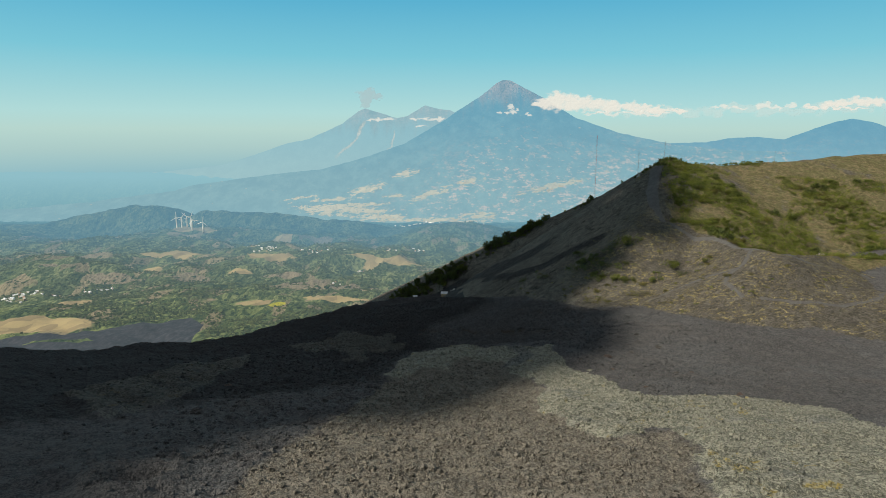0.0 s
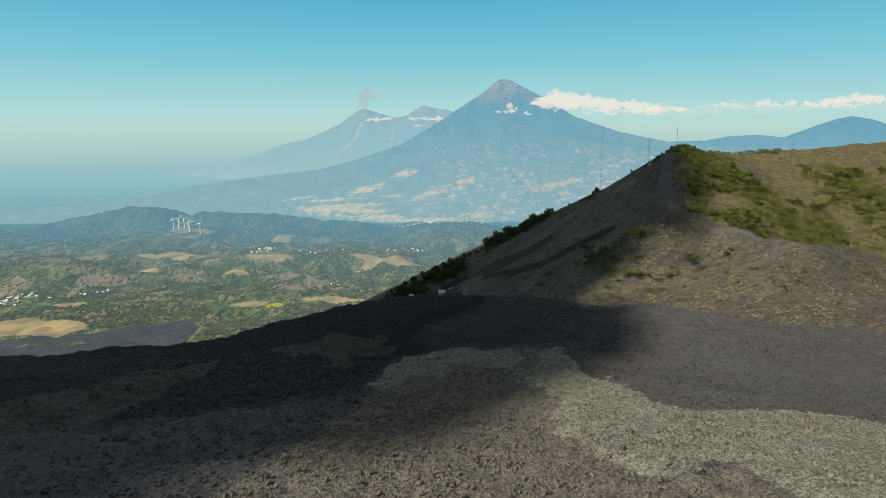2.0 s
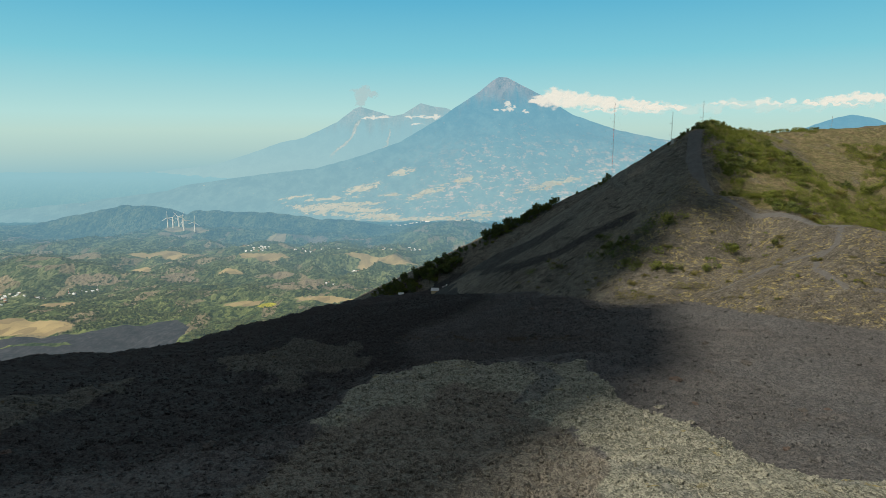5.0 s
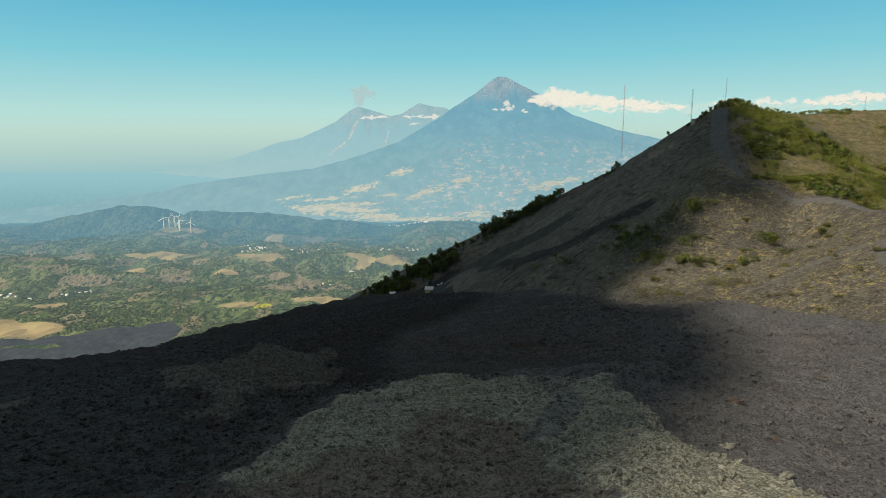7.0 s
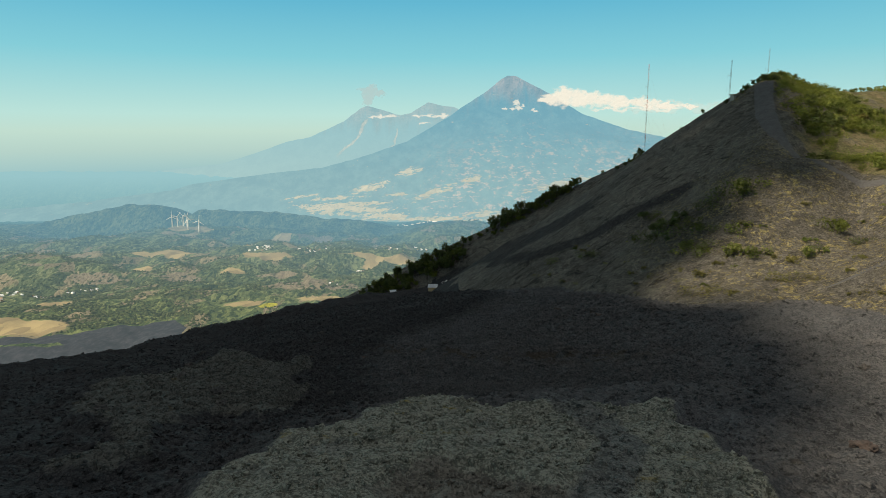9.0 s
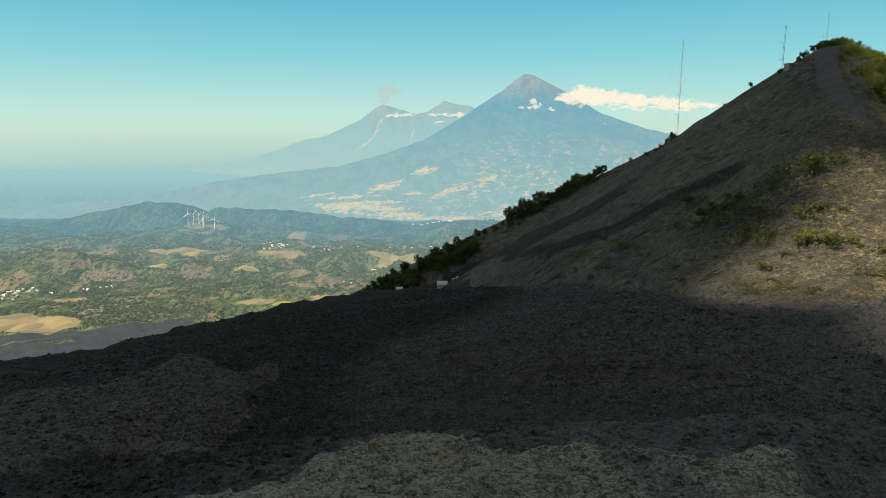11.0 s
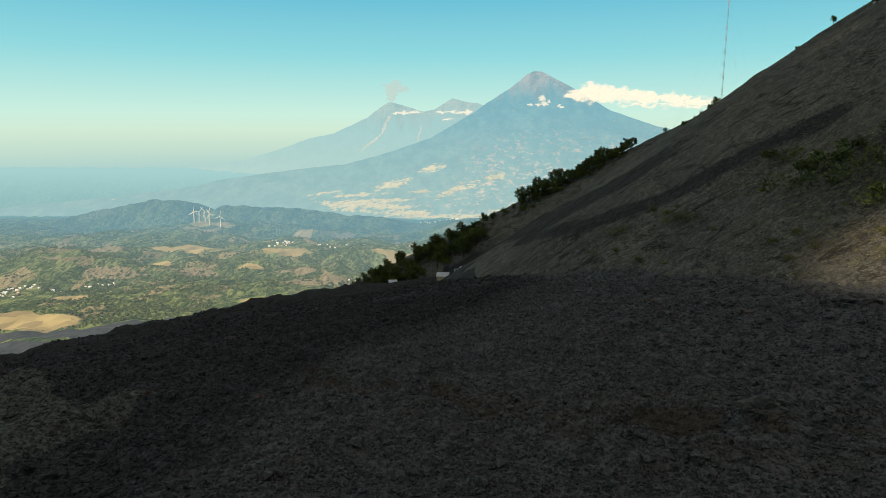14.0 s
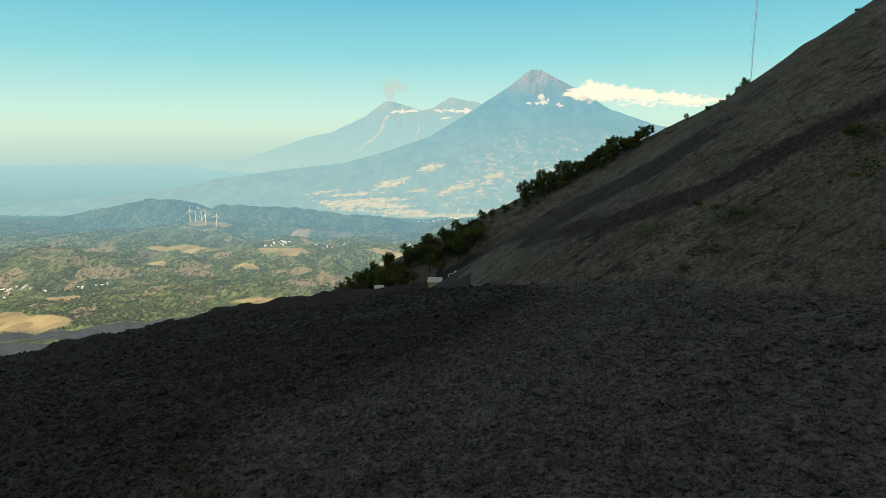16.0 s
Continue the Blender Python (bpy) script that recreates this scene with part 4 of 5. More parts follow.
cloud_bank("cloud", "flat cloud lying on the farther volcano", 4580, [(-470, 148, 70, 15), (-400, 150, 70, 13), (-520, 144, 40, 8)], MAT_WISP, 8, 24, 6)
cloud_bank("cloud", "flat cloud between the far volcanoes", 4580, [(-220, 150, 50, 9), (-140, 150, 80, 14), (-60, 146, 60, 20), (-20, 158, 40, 16), (-160, 104, 60, 8)], MAT_WISP, 9, 24, 6)
cloud_bank("ash_plume", "grey ash plume over the smoking volcano", 4830, [(-588, 262, 34, 40), (-572, 300, 55, 52), (-578, 340, 78, 48), (-566, 366, 58, 34), (-500, 322, 60, 26)], MAT_PLUME, 10, 40, 5, 1.0)

# an unseen cloud overhead, shaped from its shadow on the lava and the cone's flank
CLOUD_UP = 520.0
EDGE_OF_SHADE_Y = [20, 40, 52, 64, 76, 88, 96, 106, 118, 130, 142, 170, 200, 214, 222, 230, 236, 241, 247, 256, 300, 430]
EDGE_OF_SHADE_X = [-29, -25, -22, -21, -19, -13, -1, 9, 20, 28, 36, 49, 60, 58, 51, 54, 72, 93, 101, 101, 102, 102]
rng = random.Random(11)
shade = []
for gx in np.arange(-240, 110, 5.5):
    for gy in np.arange(8, 430, 11.0):
        if (gx < -110 or (gx > -25 and gy < 205)) and int(round((gx + 240) / 5.5)) % 2:
            continue
        px, py, r = gx + rng.uniform(-4, 4), gy + rng.uniform(-4, 4), rng.uniform(8.3, 11)
        if px + 0.75 * r > np.interp(py, EDGE_OF_SHADE_Y, EDGE_OF_SHADE_X) + 5 * noise.noise(Vector((py * 0.05, 3.0, 1.0))):
            continue
        # billows shrunk over the cone and near the rim to let sunlight through
        r *= 0.87 if py > 222 else 1.0
        rim = float(np.interp(py, EDGE_OF_SHADE_Y, EDGE_OF_SHADE_X)) - px
        r *= 1 - 0.46 * max(0.0, 1 - rim / float(np.interp(py, [100, 118, 140, 156, 214, 222, 234, 242, 270], [14, 16, 16, 8, 8, 24, 24, 16, 12])))
        if math.hypot((px - 70) / 2.0, py - 276) < 3.3:
            continue
        gz = max(-25.0, float(land(np.array(px), np.array(py))[0]))
        k_ = (CLOUD_UP + rng.uniform(-9, 9) - gz) / TO_SUN.z
        shade.append((px + TO_SUN.x * k_, py + TO_SUN.y * k_, gz + TO_SUN.z * k_, r))
for px, py, r in ((-7, 91, 6.5), (-1, 98, 6.0), (-4, 84, 4.5)):
    gz = float(land(np.array(px), np.array(py))[0])
    k_ = (CLOUD_UP - gz) / TO_SUN.z
    shade.append((px + TO_SUN.x * k_, py + TO_SUN.y * k_, gz + TO_SUN.z * k_, r))
puff_cloud("cloud", "broad grey-white cloud overhead that shades the lava", shade, plain("cloud_overhead", (0.85, 0.85, 0.85), 1.0), 4, 0.3)["kind"] = "structure"

# ---------------------------------------------------------------- helpers for things
def ground_at(x, y):
    """The height of the ground sheet; past 450 m ahead the sheet fans out."""
    u = x / (1 + max(0.0, y - 450) / 420)
    i = min(max(int(np.searchsorted(ys, y)) - 1, 0), len(ys) - 2)
    j = min(max(int(np.searchsorted(us, u)) - 1, 0), len(us) - 2)
    a, b = (y - ys[i]) / (ys[i + 1] - ys[i]), (u - us[j]) / (us[j + 1] - us[j])
    return float((ZZ[i, j] * (1 - b) + ZZ[i, j + 1] * b) * (1 - a) + (ZZ[i + 1, j] * (1 - b) + ZZ[i + 1, j + 1] * b) * a)


def on_cone(x, y):
    return on_hill[np.searchsorted(ys, y), np.searchsorted(us, x)] > 0.8


def box(bm, x0, y0, z0, x1, y1, z1):
    vs = [bm.verts.new(c) for c in ((x0, y0, z0), (x1, y0, z0), (x1, y1, z0), (x0, y1, z0), (x0, y0, z1), (x1, y0, z1), (x1, y1, z1), (x0, y1, z1))]
    for f in ((3, 2, 1, 0), (4, 5, 6, 7), (0, 1, 5, 4), (1, 2, 6, 5), (2, 3, 7, 6), (3, 0, 4, 7)):
        bm.faces.new([vs[i] for i in f])


def bar(bm, a, b, ra, rb=None, sides=6):
    """A round bar from a to b."""
    a, b = Vector(a), Vector(b)
    rb = ra if rb is None else rb
    q = (b - a).to_track_quat("Z", "Y")
    rings = []
    for c, r in ((a, ra), (b, rb)):
        rings.append([bm.verts.new(c + q @ Vector((math.cos(6.28318 * k / sides) * r, math.sin(6.28318 * k / sides) * r, 0))) for k in range(sides)])
    for k in range(sides):
        bm.faces.new((rings[0][k], rings[0][(k + 1) % sides], rings[1][(k + 1) % sides], rings[1][k]))
    bm.faces.new(rings[1])
    bm.faces.new(rings[0][::-1])


# ---------------------------------------------------------------- trees and shrubs
def leaf_cloud(rng, clumps, leaves, size):
    """Leaf-sized bent quads gathered in clumps: (x, y, z, radius)."""
    verts, quads = [], []
    for cx, cy, cz, r in clumps:
        for _ in range(leaves):
            while True:
                v = Vector((rng.uniform(-1, 1), rng.uniform(-1, 1), rng.uniform(-1, 1)))
                if 0.25 < v.length < 1:
                    break
            p = Vector((cx, cy, cz)) + v * r
            q = Euler((rng.uniform(-1.0, 1.0), rng.uniform(-1.0, 1.0), rng.uniform(0, 6.3))).to_quaternion()
            s = size * rng.uniform(0.6, 1.3)
            i = len(verts)
            for ox, oy, oz in ((-1, 0, 0), (0, -0.55, 0.18), (1, 0, 0), (0, 0.55, 0.18)):
                verts.append(p + q @ Vector((ox * s, oy * s, oz * s)))
            quads.append((i, i + 1, i + 2, i + 3))
    return verts, quads


def make_tree(height, spread, leaf, seed, label):
    rng = random.Random(seed)
    tree = new("tree")
    bm = bmesh.new()
    clumps = []
    bar(bm, (0, 0, -0.3), (0.05 * spread, 0, 0.45 * height), 0.035 * height, 0.02 * height, 7)
    for k in range(7):
        a, h = k * 2.4 + rng.uniform(-0.4, 0.4), height * rng.uniform(0.5, 0.95)
        d = spread * rng.uniform(0.25, 0.62)
        tip = Vector((math.cos(a) * d, math.sin(a) * d, h))
        bar(bm, (0.05 * spread, 0, 0.36 * height), tip, 0.014 * height, 0.006 * height, 5)
        clumps.append((*tip, spread * rng.uniform(0.24, 0.4)))
    for k in range(8):
        a, d = rng.uniform(0, 6.3), spread * rng.uniform(0.1, 0.7)
        clumps.append((math.cos(a) * d, math.sin(a) * d, height * rng.uniform(0.3, 0.9), spread * rng.uniform(0.18, 0.32)))
    part("trunk", bm, MAT_BARK, tree)
    me = mesh_from("crown", *leaf_cloud(rng, clumps, 42, 0.16 + 0.02 * height), [leaf], False)
    new("crown", me).parent = tree
    return tagged(tree, label, "tree", "trees along the cone's skyline")


def make_shrub(height, spread, leaf, seed, label, group):
    rng = random.Random(seed)
    clumps = []
    for k in range(9):
        a, d = rng.uniform(0, 6.3), spread * rng.random() ** 0.6
        clumps.append((math.cos(a) * d, math.sin(a) * d, height * (0.22 + 0.5 * rng.random() * (1 - 0.6 * d / spread)), spread * rng.uniform(0.22, 0.42)))
    me = mesh_from("shrub", *leaf_cloud(rng, clumps, 40, 0.13 + 0.03 * height), [leaf], False)
    return tagged(new("shrub", me), label, "shrub", group)


def set_down(ob, x, y, scale, turn, sink=0.0):
    return copy_thing(ob, pose(x, y, ground_at(x, y) - sink, 0, 0, turn) @ Matrix.Scale(scale, 4))


rng = random.Random(5)
trees = [make_tree(3.6, 1.7, MAT_LEAF_DARK, 1, "dark green leafy tree on the cone's ash slope"),
         make_tree(4.6, 2.0, MAT_LEAF_DARK, 2, "tall dark green tree on the cone's ash slope"),
         make_tree(2.9, 1.9, MAT_LEAF, 3, "low spreading green tree on the cone")]
shrubs = [make_shrub(1.6, 1.4, MAT_LEAF, 11, "rounded green shrub on the grassy slope", "shrubs on the cone"),
          make_shrub(2.0, 1.9, MAT_LEAF, 12, "large leafy green shrub on the grassy slope", "shrubs on the cone"),
          make_shrub(1.3, 1.5, MAT_LEAF_LIGHT, 13, "yellow-green shrub on the grassy slope", "shrubs on the cone"),
          make_shrub(0.7, 1.7, MAT_LEAF_LIGHT, 14, "low yellowish cushion shrub on ash", "shrubs on the cone"),
          make_shrub(1.2, 1.5, MAT_LEAF_DARK, 15, "dark green shrub on the ash slope", "shrubs on the cone")]

placed = {id(o): False for o in trees + shrubs}


def plant(ob, x, y, scale, turn):
    """The first planting uses the thing itself, later ones are copies."""
    if not placed[id(ob)]:
        placed[id(ob)] = True
        ob.matrix_basis = pose(x, y, ground_at(x, y) - 0.1, 0, 0, turn) @ Matrix.Scale(scale, 4)
        return ob
    return set_down(ob, x, y, scale, turn, 0.1)


# along the skyline of the shoulder, dense low down, sparse higher up
for k in range(110):
    x = -36 + 48 * (k / 110) + rng.uniform(-1.5, 1.5)
    plant(trees[rng.randrange(3)], x, 371 + rng.uniform(-7, 5), rng.uniform(0.7, 1.25), rng.uniform(0, 360))
for k in range(60):
    x = 25 + 37 * (k / 60) + rng.uniform(-1, 1)
    plant(trees[rng.randrange(3)], x, 373 + rng.uniform(-3, 3), rng.uniform(0.6, 1.2), rng.uniform(0, 360))
for x, y, s in ((13, 373, 0.9), (16, 372, 0.7), (20, 373, 0.8), (23, 373, 0.6), (76, 366, 0.6), (79, 365, 0.6), (81, 364, 0.8), (83, 363, 1.05), (84.5, 363.5, 0.9), (71, 369, 0.4)):
    plant(trees[rng.randrange(3)], x, y, s, rng.uniform(0, 360))
for k in range(110):
    x = -30 + 91 * (k / 110) + rng.uniform(-1, 1)
    if not 13 < x < 24:
        plant(trees[rng.choice((0, 2, 2))], x, 372 + rng.uniform(-5, 4), rng.uniform(0.4, 0.75), rng.uniform(0, 360))
# round the summit
for x, y, s in ((90, 288, 0.8), (91.5, 289, 1.1), (93, 288, 0.95), (96, 291, 0.8), (101, 296, 0.7), (103, 297, 0.9), (106, 298, 1.0), (108, 299, 0.85), (111, 300, 0.7),
                (114, 301, 0.9), (117, 303, 0.6), (121, 307, 0.7), (126, 311, 0.8), (133, 315, 0.9), (142, 318, 1.0), (152, 321, 0.9), (168, 325, 0.7), (186, 328, 0.5), (205, 332, 0.6),
                (152, 321.5, 1.15), (145, 319.5, 1.0), (159.5, 323, 1.2), (138.5, 317.5, 0.9), (130, 314, 1.0), (96, 286, 0.5), (84, 300, 0.6), (80, 306, 0.5), (88, 293, 0.6)):
    if x < 122:
        plant(trees[rng.randrange(3)], x, y, 0.62 * s, rng.uniform(0, 360))
    else:
        plant(shrubs[rng.choice((0, 1))], x, y, 1.05 * s, rng.uniform(0, 360))
# the grassy inner slope, in thickets: the nearer shrubs one by one, the rest as undergrowth
under = []
kept = 0
for k in range(7600):
    x, y = rng.uniform(96, 240), rng.uniform(222, 330)
    if x < np.interp(y, [222, 240, 254, 262, 283, 302, 340], [110.5, 101.5, 95, 92.5, 97, 104, 111]) or ground_at(x, y) < 12:
        continue
    thick = noise.noise(Vector((x * 0.045, y * 0.06, 2.5))) + (0.6 if y < 305 and x < 114 + 0.6 * (305 - y) else 0.0) - (0.45 if y > 306 else 0.0)
    if thick < 0.09 + rng.uniform(-0.12, 0.16):
        continue
    if kept < 215 and (k % 2 or x < 125):
        kept += 1
        plant(shrubs[rng.choice((0, 0, 1, 1, 2, 4))], x, y, rng.uniform(0.7, 1.7), rng.uniform(0, 360))
    else:
        z = ground_at(x, y)
        r = rng.uniform(0.7, 1.6)
        under += [(x + rng.uniform(-1, 1), y + rng.uniform(-1, 1), z + r * rng.uniform(0.2, 0.6), r * rng.uniform(0.6, 1.0)) for _ in range(3)]
tagged(new("undergrowth", mesh_from("undergrowth", *leaf_cloud(rng, under, 26, 0.18), [MAT_LEAF_BRIGHT], False)), "dense green undergrowth on the grassy slope", "undergrowth", kind="stuff")
# wide low cushions on the ash slope
cushion = make_shrub(0.75, 2.5, MAT_LEAF_DARK, 16, "wide low olive cushion of shrubs on ash", "shrubs on the cone")
cushion_yellow = make_shrub(0.6, 2.6, MAT_LEAF_LIGHT, 17, "wide low yellow-green cushion of herbs on ash", "shrubs on the cone")
bushy = make_shrub(1.5, 2.2, MAT_LEAF, 18, "broad bright green bush on the ash slope", "shrubs on the cone")
for ob_ in (cushion, cushion_yellow, bushy):
    placed[id(ob_)] = False
WIDE = [(57.2, 255.8, 0, 1.1), (56.5, 241.5, 0, 1.2), (53.8, 243.0, 0, 0.8), (51.8, 247, 0, 0.9), (59.3, 239.5, 2, 1.0), (61.0, 240.0, 2, 0.7), (60, 232.2, 0, 0.6), (57.2, 231.3, 2, 1.0), (59.2, 230.6, 0, 0.8), (49.4, 231.9, 1, 0.6),
        (52.5, 224.2, 1, 0.5), (53.7, 217.5, 1, 1.2), (56.2, 216.8, 1, 0.9), (45.2, 228.6, 1, 0.4), (37.4, 250, 1, 0.5), (40.8, 260.7, 0, 0.6), (43.0, 259.5, 0, 0.5), (34.2, 266.1, 0, 0.7), (30.2, 266.2, 1, 0.5),
        (67.3, 230.3, 2, 1.0), (64.8, 224.9, 2, 1.0), (66.9, 223.9, 2, 0.7), (67.9, 241.4, 0, 1.1), (71.8, 241.5, 2, 1.2), (69.9, 242.4, 0, 1.2), (64.2, 243.3, 0, 0.8), (82.1, 228.4, 2, 1.0), (84.0, 228.8, 2, 0.8),
        (74.9, 220.4, 2, 0.8), (86.6, 222.8, 0, 0.6), (65.8, 213.7, 1, 1.1), (68.2, 212.9, 1, 1.0), (71.0, 210.6, 1, 0.6), (76.5, 197.1, 1, 0.6), (95.0, 224.5, 2, 0.6), (61.4, 236.3, 0, 0.7)]
for x, y, kind_, s in WIDE:
    plant((cushion, cushion_yellow, bushy)[kind_], x, y, 1.3 * s, rng.uniform(0, 360))
# single shrubs on the ash slope
for x, y, kind_, s in ((56.3, 260.8, 4, 0.8), (57.8, 234.7, 4, 0.9), (66.9, 233.5, 3, 0.9), (65.8, 226.6, 2, 1.0), (83.2, 230.9, 0, 1.2), (76.9, 224.3, 0, 1.0), (90.4, 229.9, 0, 0.7), (87.6, 223.9, 4, 0.7),
                       (95.3, 226.4, 0, 0.7), (69.7, 219.1, 3, 1.5), (72.5, 220.2, 3, 1.2), (69.9, 241.8, 4, 1.6), (72.5, 243, 4, 1.3), (57.3, 244, 4, 1.2), (60, 244.8, 4, 0.9), (60.1, 241.1, 0, 1.0),
                       (60.9, 234.7, 2, 0.8), (58.6, 234, 0, 0.9), (60.5, 233.6, 3, 0.9), (49.3, 236.5, 3, 0.7), (54, 228.1, 3, 0.7), (55.9, 223.2, 3, 1.3), (53, 224, 3, 0.9), (37.6, 250.6, 3, 0.7),
                       (46.1, 232.6, 3, 0.6), (41.4, 263.2, 3, 0.7), (40.6, 268.7, 3, 0.6), (42.6, 264.1, 3, 0.6), (65.4, 243.6, 4, 0.8), (55, 246.6, 4, 1.0), (52, 247, 4, 0.8), (35, 256, 3, 0.7), (33, 262, 3, 0.6),
                       (47, 243, 3, 0.5), (62, 226, 3, 0.6), (80, 212, 3, 0.7), (86, 206, 3, 0.8), (93, 212, 3, 0.7), (97, 196, 3, 0.6), (101, 191, 0, 0.6), (108, 196, 3, 0.8), (75, 208, 2, 0.5), (114, 188, 3, 0.6)):
    if min(math.hypot(x - w_[0], y - w_[1]) for w_ in WIDE) > 2.5:
        plant(shrubs[kind_], x, y, s, rng.uniform(0, 360))

# low herb cushions scattered over the lower flank
for k in range(190):
    x, y = rng.uniform(38, 128), rng.uniform(186, 268)
    if not on_cone(x, y) or noise.noise(Vector((x * 0.09, y * 0.09, 4.0))) < -0.05 or dt[np.searchsorted(ys, y), np.searchsorted(us, x)] < 3.5 or ground_at(x, y) > 17:
        continue
    plant(shrubs[rng.choice((3, 3, 3, 2, 0))], x, y, rng.uniform(0.3, 0.75), rng.uniform(0, 360))

# dry grass tufts on the lower cone and round the summit
verts, tris = [], []
for k in range(15000):
    x, y = (rng.uniform(46, 150), rng.uniform(178, 262)) if k % 5 else (rng.uniform(86, 112), rng.uniform(270, 302))
    if noise.noise(Vector((x * 0.11, y * 0.13, 7.0))) < -0.05 or not on_cone(x, y):
        continue
    if dt[np.searchsorted(ys, y), np.searchsorted(us, x)] < 3.0 or rng.random() > smooth(44, 70, x):
        continue
    z = ground_at(x, y)
    for b in range(5):
        a, l, s = rng.uniform(0, 6.3), rng.uniform(0.15, 0.42), rng.uniform(0.03, 0.07)
        i = len(verts)
        ox, oy = x + rng.uniform(-0.25, 0.25), y + rng.uniform(-0.25, 0.25)
        verts += [(ox - s * math.sin(a), oy + s * math.cos(a), z - 0.05), (ox + s * math.sin(a), oy - s * math.cos(a), z - 0.05), (ox + 0.8 * l * math.cos(a), oy + 0.8 * l * math.sin(a), z + 0.5 * l)]
        tris.append((i, i + 1, i + 2))
MAT_DRY = leaf_material("dry_grass", (0.17, 0.145, 0.06), (0.36, 0.29, 0.13))
tagged(new("dry_grass", mesh_from("dry_grass", verts, tris, [MAT_DRY], False)), "tufts of dry yellow grass on the ash", "grass", kind="stuff")

# ---------------------------------------------------------------- rocks on the lava
CHIP_V = np.array([(1, 0, 0), (0, 1, 0), (-1, 0, 0), (0, -1, 0), (0, 0, 1), (0, 0, -1)], float)
CHIP_F = np.array([(0, 1, 4), (1, 2, 4), (2, 3, 4), (3, 0, 4), (1, 0, 5), (2, 1, 5), (3, 2, 5), (0, 3, 5)])


def strew(name, label, category, spots, mat, flat, jag, seed):
    """Many angular lumps in one mesh: spots are x, y, z, size."""
    r = np.random.default_rng(seed)
    n = len(spots)
    spots = np.asarray(spots)
    v = CHIP_V[None] * r.uniform(0.78, 1.22, (n, 1, 3)) + r.uniform(-jag, jag, (n, len(CHIP_V), 3))
    # each lump is tipped and turned its own way
    turn = r.normal(size=(n, 4))
    turn[:, 1:3] *= 0.45
    w, a, b, c = (turn / np.linalg.norm(turn, axis=1)[:, None]).T
    spin = np.stack([1 - 2 * (b * b + c * c), 2 * (a * b - c * w), 2 * (a * c + b * w), 2 * (a * b + c * w), 1 - 2 * (a * a + c * c), 2 * (b * c - a * w),
                     2 * (a * c - b * w), 2 * (b * c + a * w), 1 - 2 * (a * a + b * b)], -1).reshape(n, 3, 3)
    v = np.einsum("nij,nkj->nki", spin, v) * np.array([1, 1, flat])
    v = v * spots[:, 3][:, None, None] + spots[:, None, :3]
    f = CHIP_F[None] + (np.arange(n) * len(CHIP_V))[:, None, None]
    ob = new(name, mesh_from(name, v.reshape(-1, 3), f.reshape(-1, 3), [mat], False))
    return tagged(ob, label, category, kind="stuff")


def heights(x, y):
    """Ground heights for many places at once, nearer than 450 m."""
    i = np.clip(np.searchsorted(ys, y) - 1, 0, len(ys) - 2)
    j = np.clip(np.searchsorted(us, x) - 1, 0, len(us) - 2)
    a, b = (y - ys[i]) / (ys[i + 1] - ys[i]), (x - us[j]) / (us[j + 1] - us[j])
    z = (ZZ[i, j] * (1 - b) + ZZ[i, j + 1] * b) * (1 - a) + (ZZ[i + 1, j] * (1 - b) + ZZ[i + 1, j + 1] * b) * a
    return z, on_hill[i, j], pale[i, j]


r_ = np.random.default_rng(4)
n_ = 56000
ry = 40 + 290 * r_.random(n_) ** 1.2
rx = r_.normal(0, 0.62, n_) * np.clip(30 + 0.32 * (ry - 40), 32, 84) + 8 - 0.06 * (ry - 40)
size = 0.10 + 0.34 * r_.random(n_) ** 5 + 0.0004 * (ry - 40)
# thicker over the last stretch of the flow, which is passed low
m_ = 84000
ny = 172 + 92 * r_.random(m_) ** 1.7
ry, rx = np.append(ry, ny), np.append(rx, 9 + r_.normal(0, 0.58, m_) * (22 + 0.42 * (ny - 172)))
size = np.append(size, 0.055 + 0.10 * r_.random(m_) ** 2.5 + 0.0006 * (ny - 172))
rz, rh, rp = heights(rx, ry)
ok = rh < 0.3
spots_ = np.stack([rx, ry, rz + 0.2 * size, size], -1)
dark_, pale_ = ok & (rp < -0.5), ok & (rp > 0.5)
for name_, label_, pick, v_, seed_ in (("clinker", "loose dark lava clinker strewn over the flow", dark_, -20.0, 1), ("pale_clinker", "loose pale grey lava blocks on the older flow", pale_, 20.0, 2)):
    ob_ = strew(name_, label_, "rocks", spots_[pick], MAT_LAVA, 0.9, 0.24, seed_)
    vx_, vy_ = rx[pick], ry[pick]
    for key_, value_ in (("pale", np.full(len(vx_), v_)), ("dull", np.clip(np.maximum(inside(vx_, vy_, PALE_WEST), np.minimum(inside(vx_, vy_, PALE_FAR), 0.4)), -9.0, 9.0)), ("rift", smooth(4.5, 0.5, near_line(vx_, vy_, RIFT)[0])),
                         ("old", np.minimum(inside(vx_, vy_, OLD), 9.0)), ("bent", bend(vx_, vy_)), ("young_shaded", young_shaded_at(vx_, vy_)), ("drift", smooth(3.2, 0.6, near_line(vx_, vy_, DRIFT)[0]))):
        ob_.data.attributes.new(key_, "FLOAT", "POINT").data.foreach_set("value", np.repeat(value_, len(CHIP_V)).astype(np.float32))


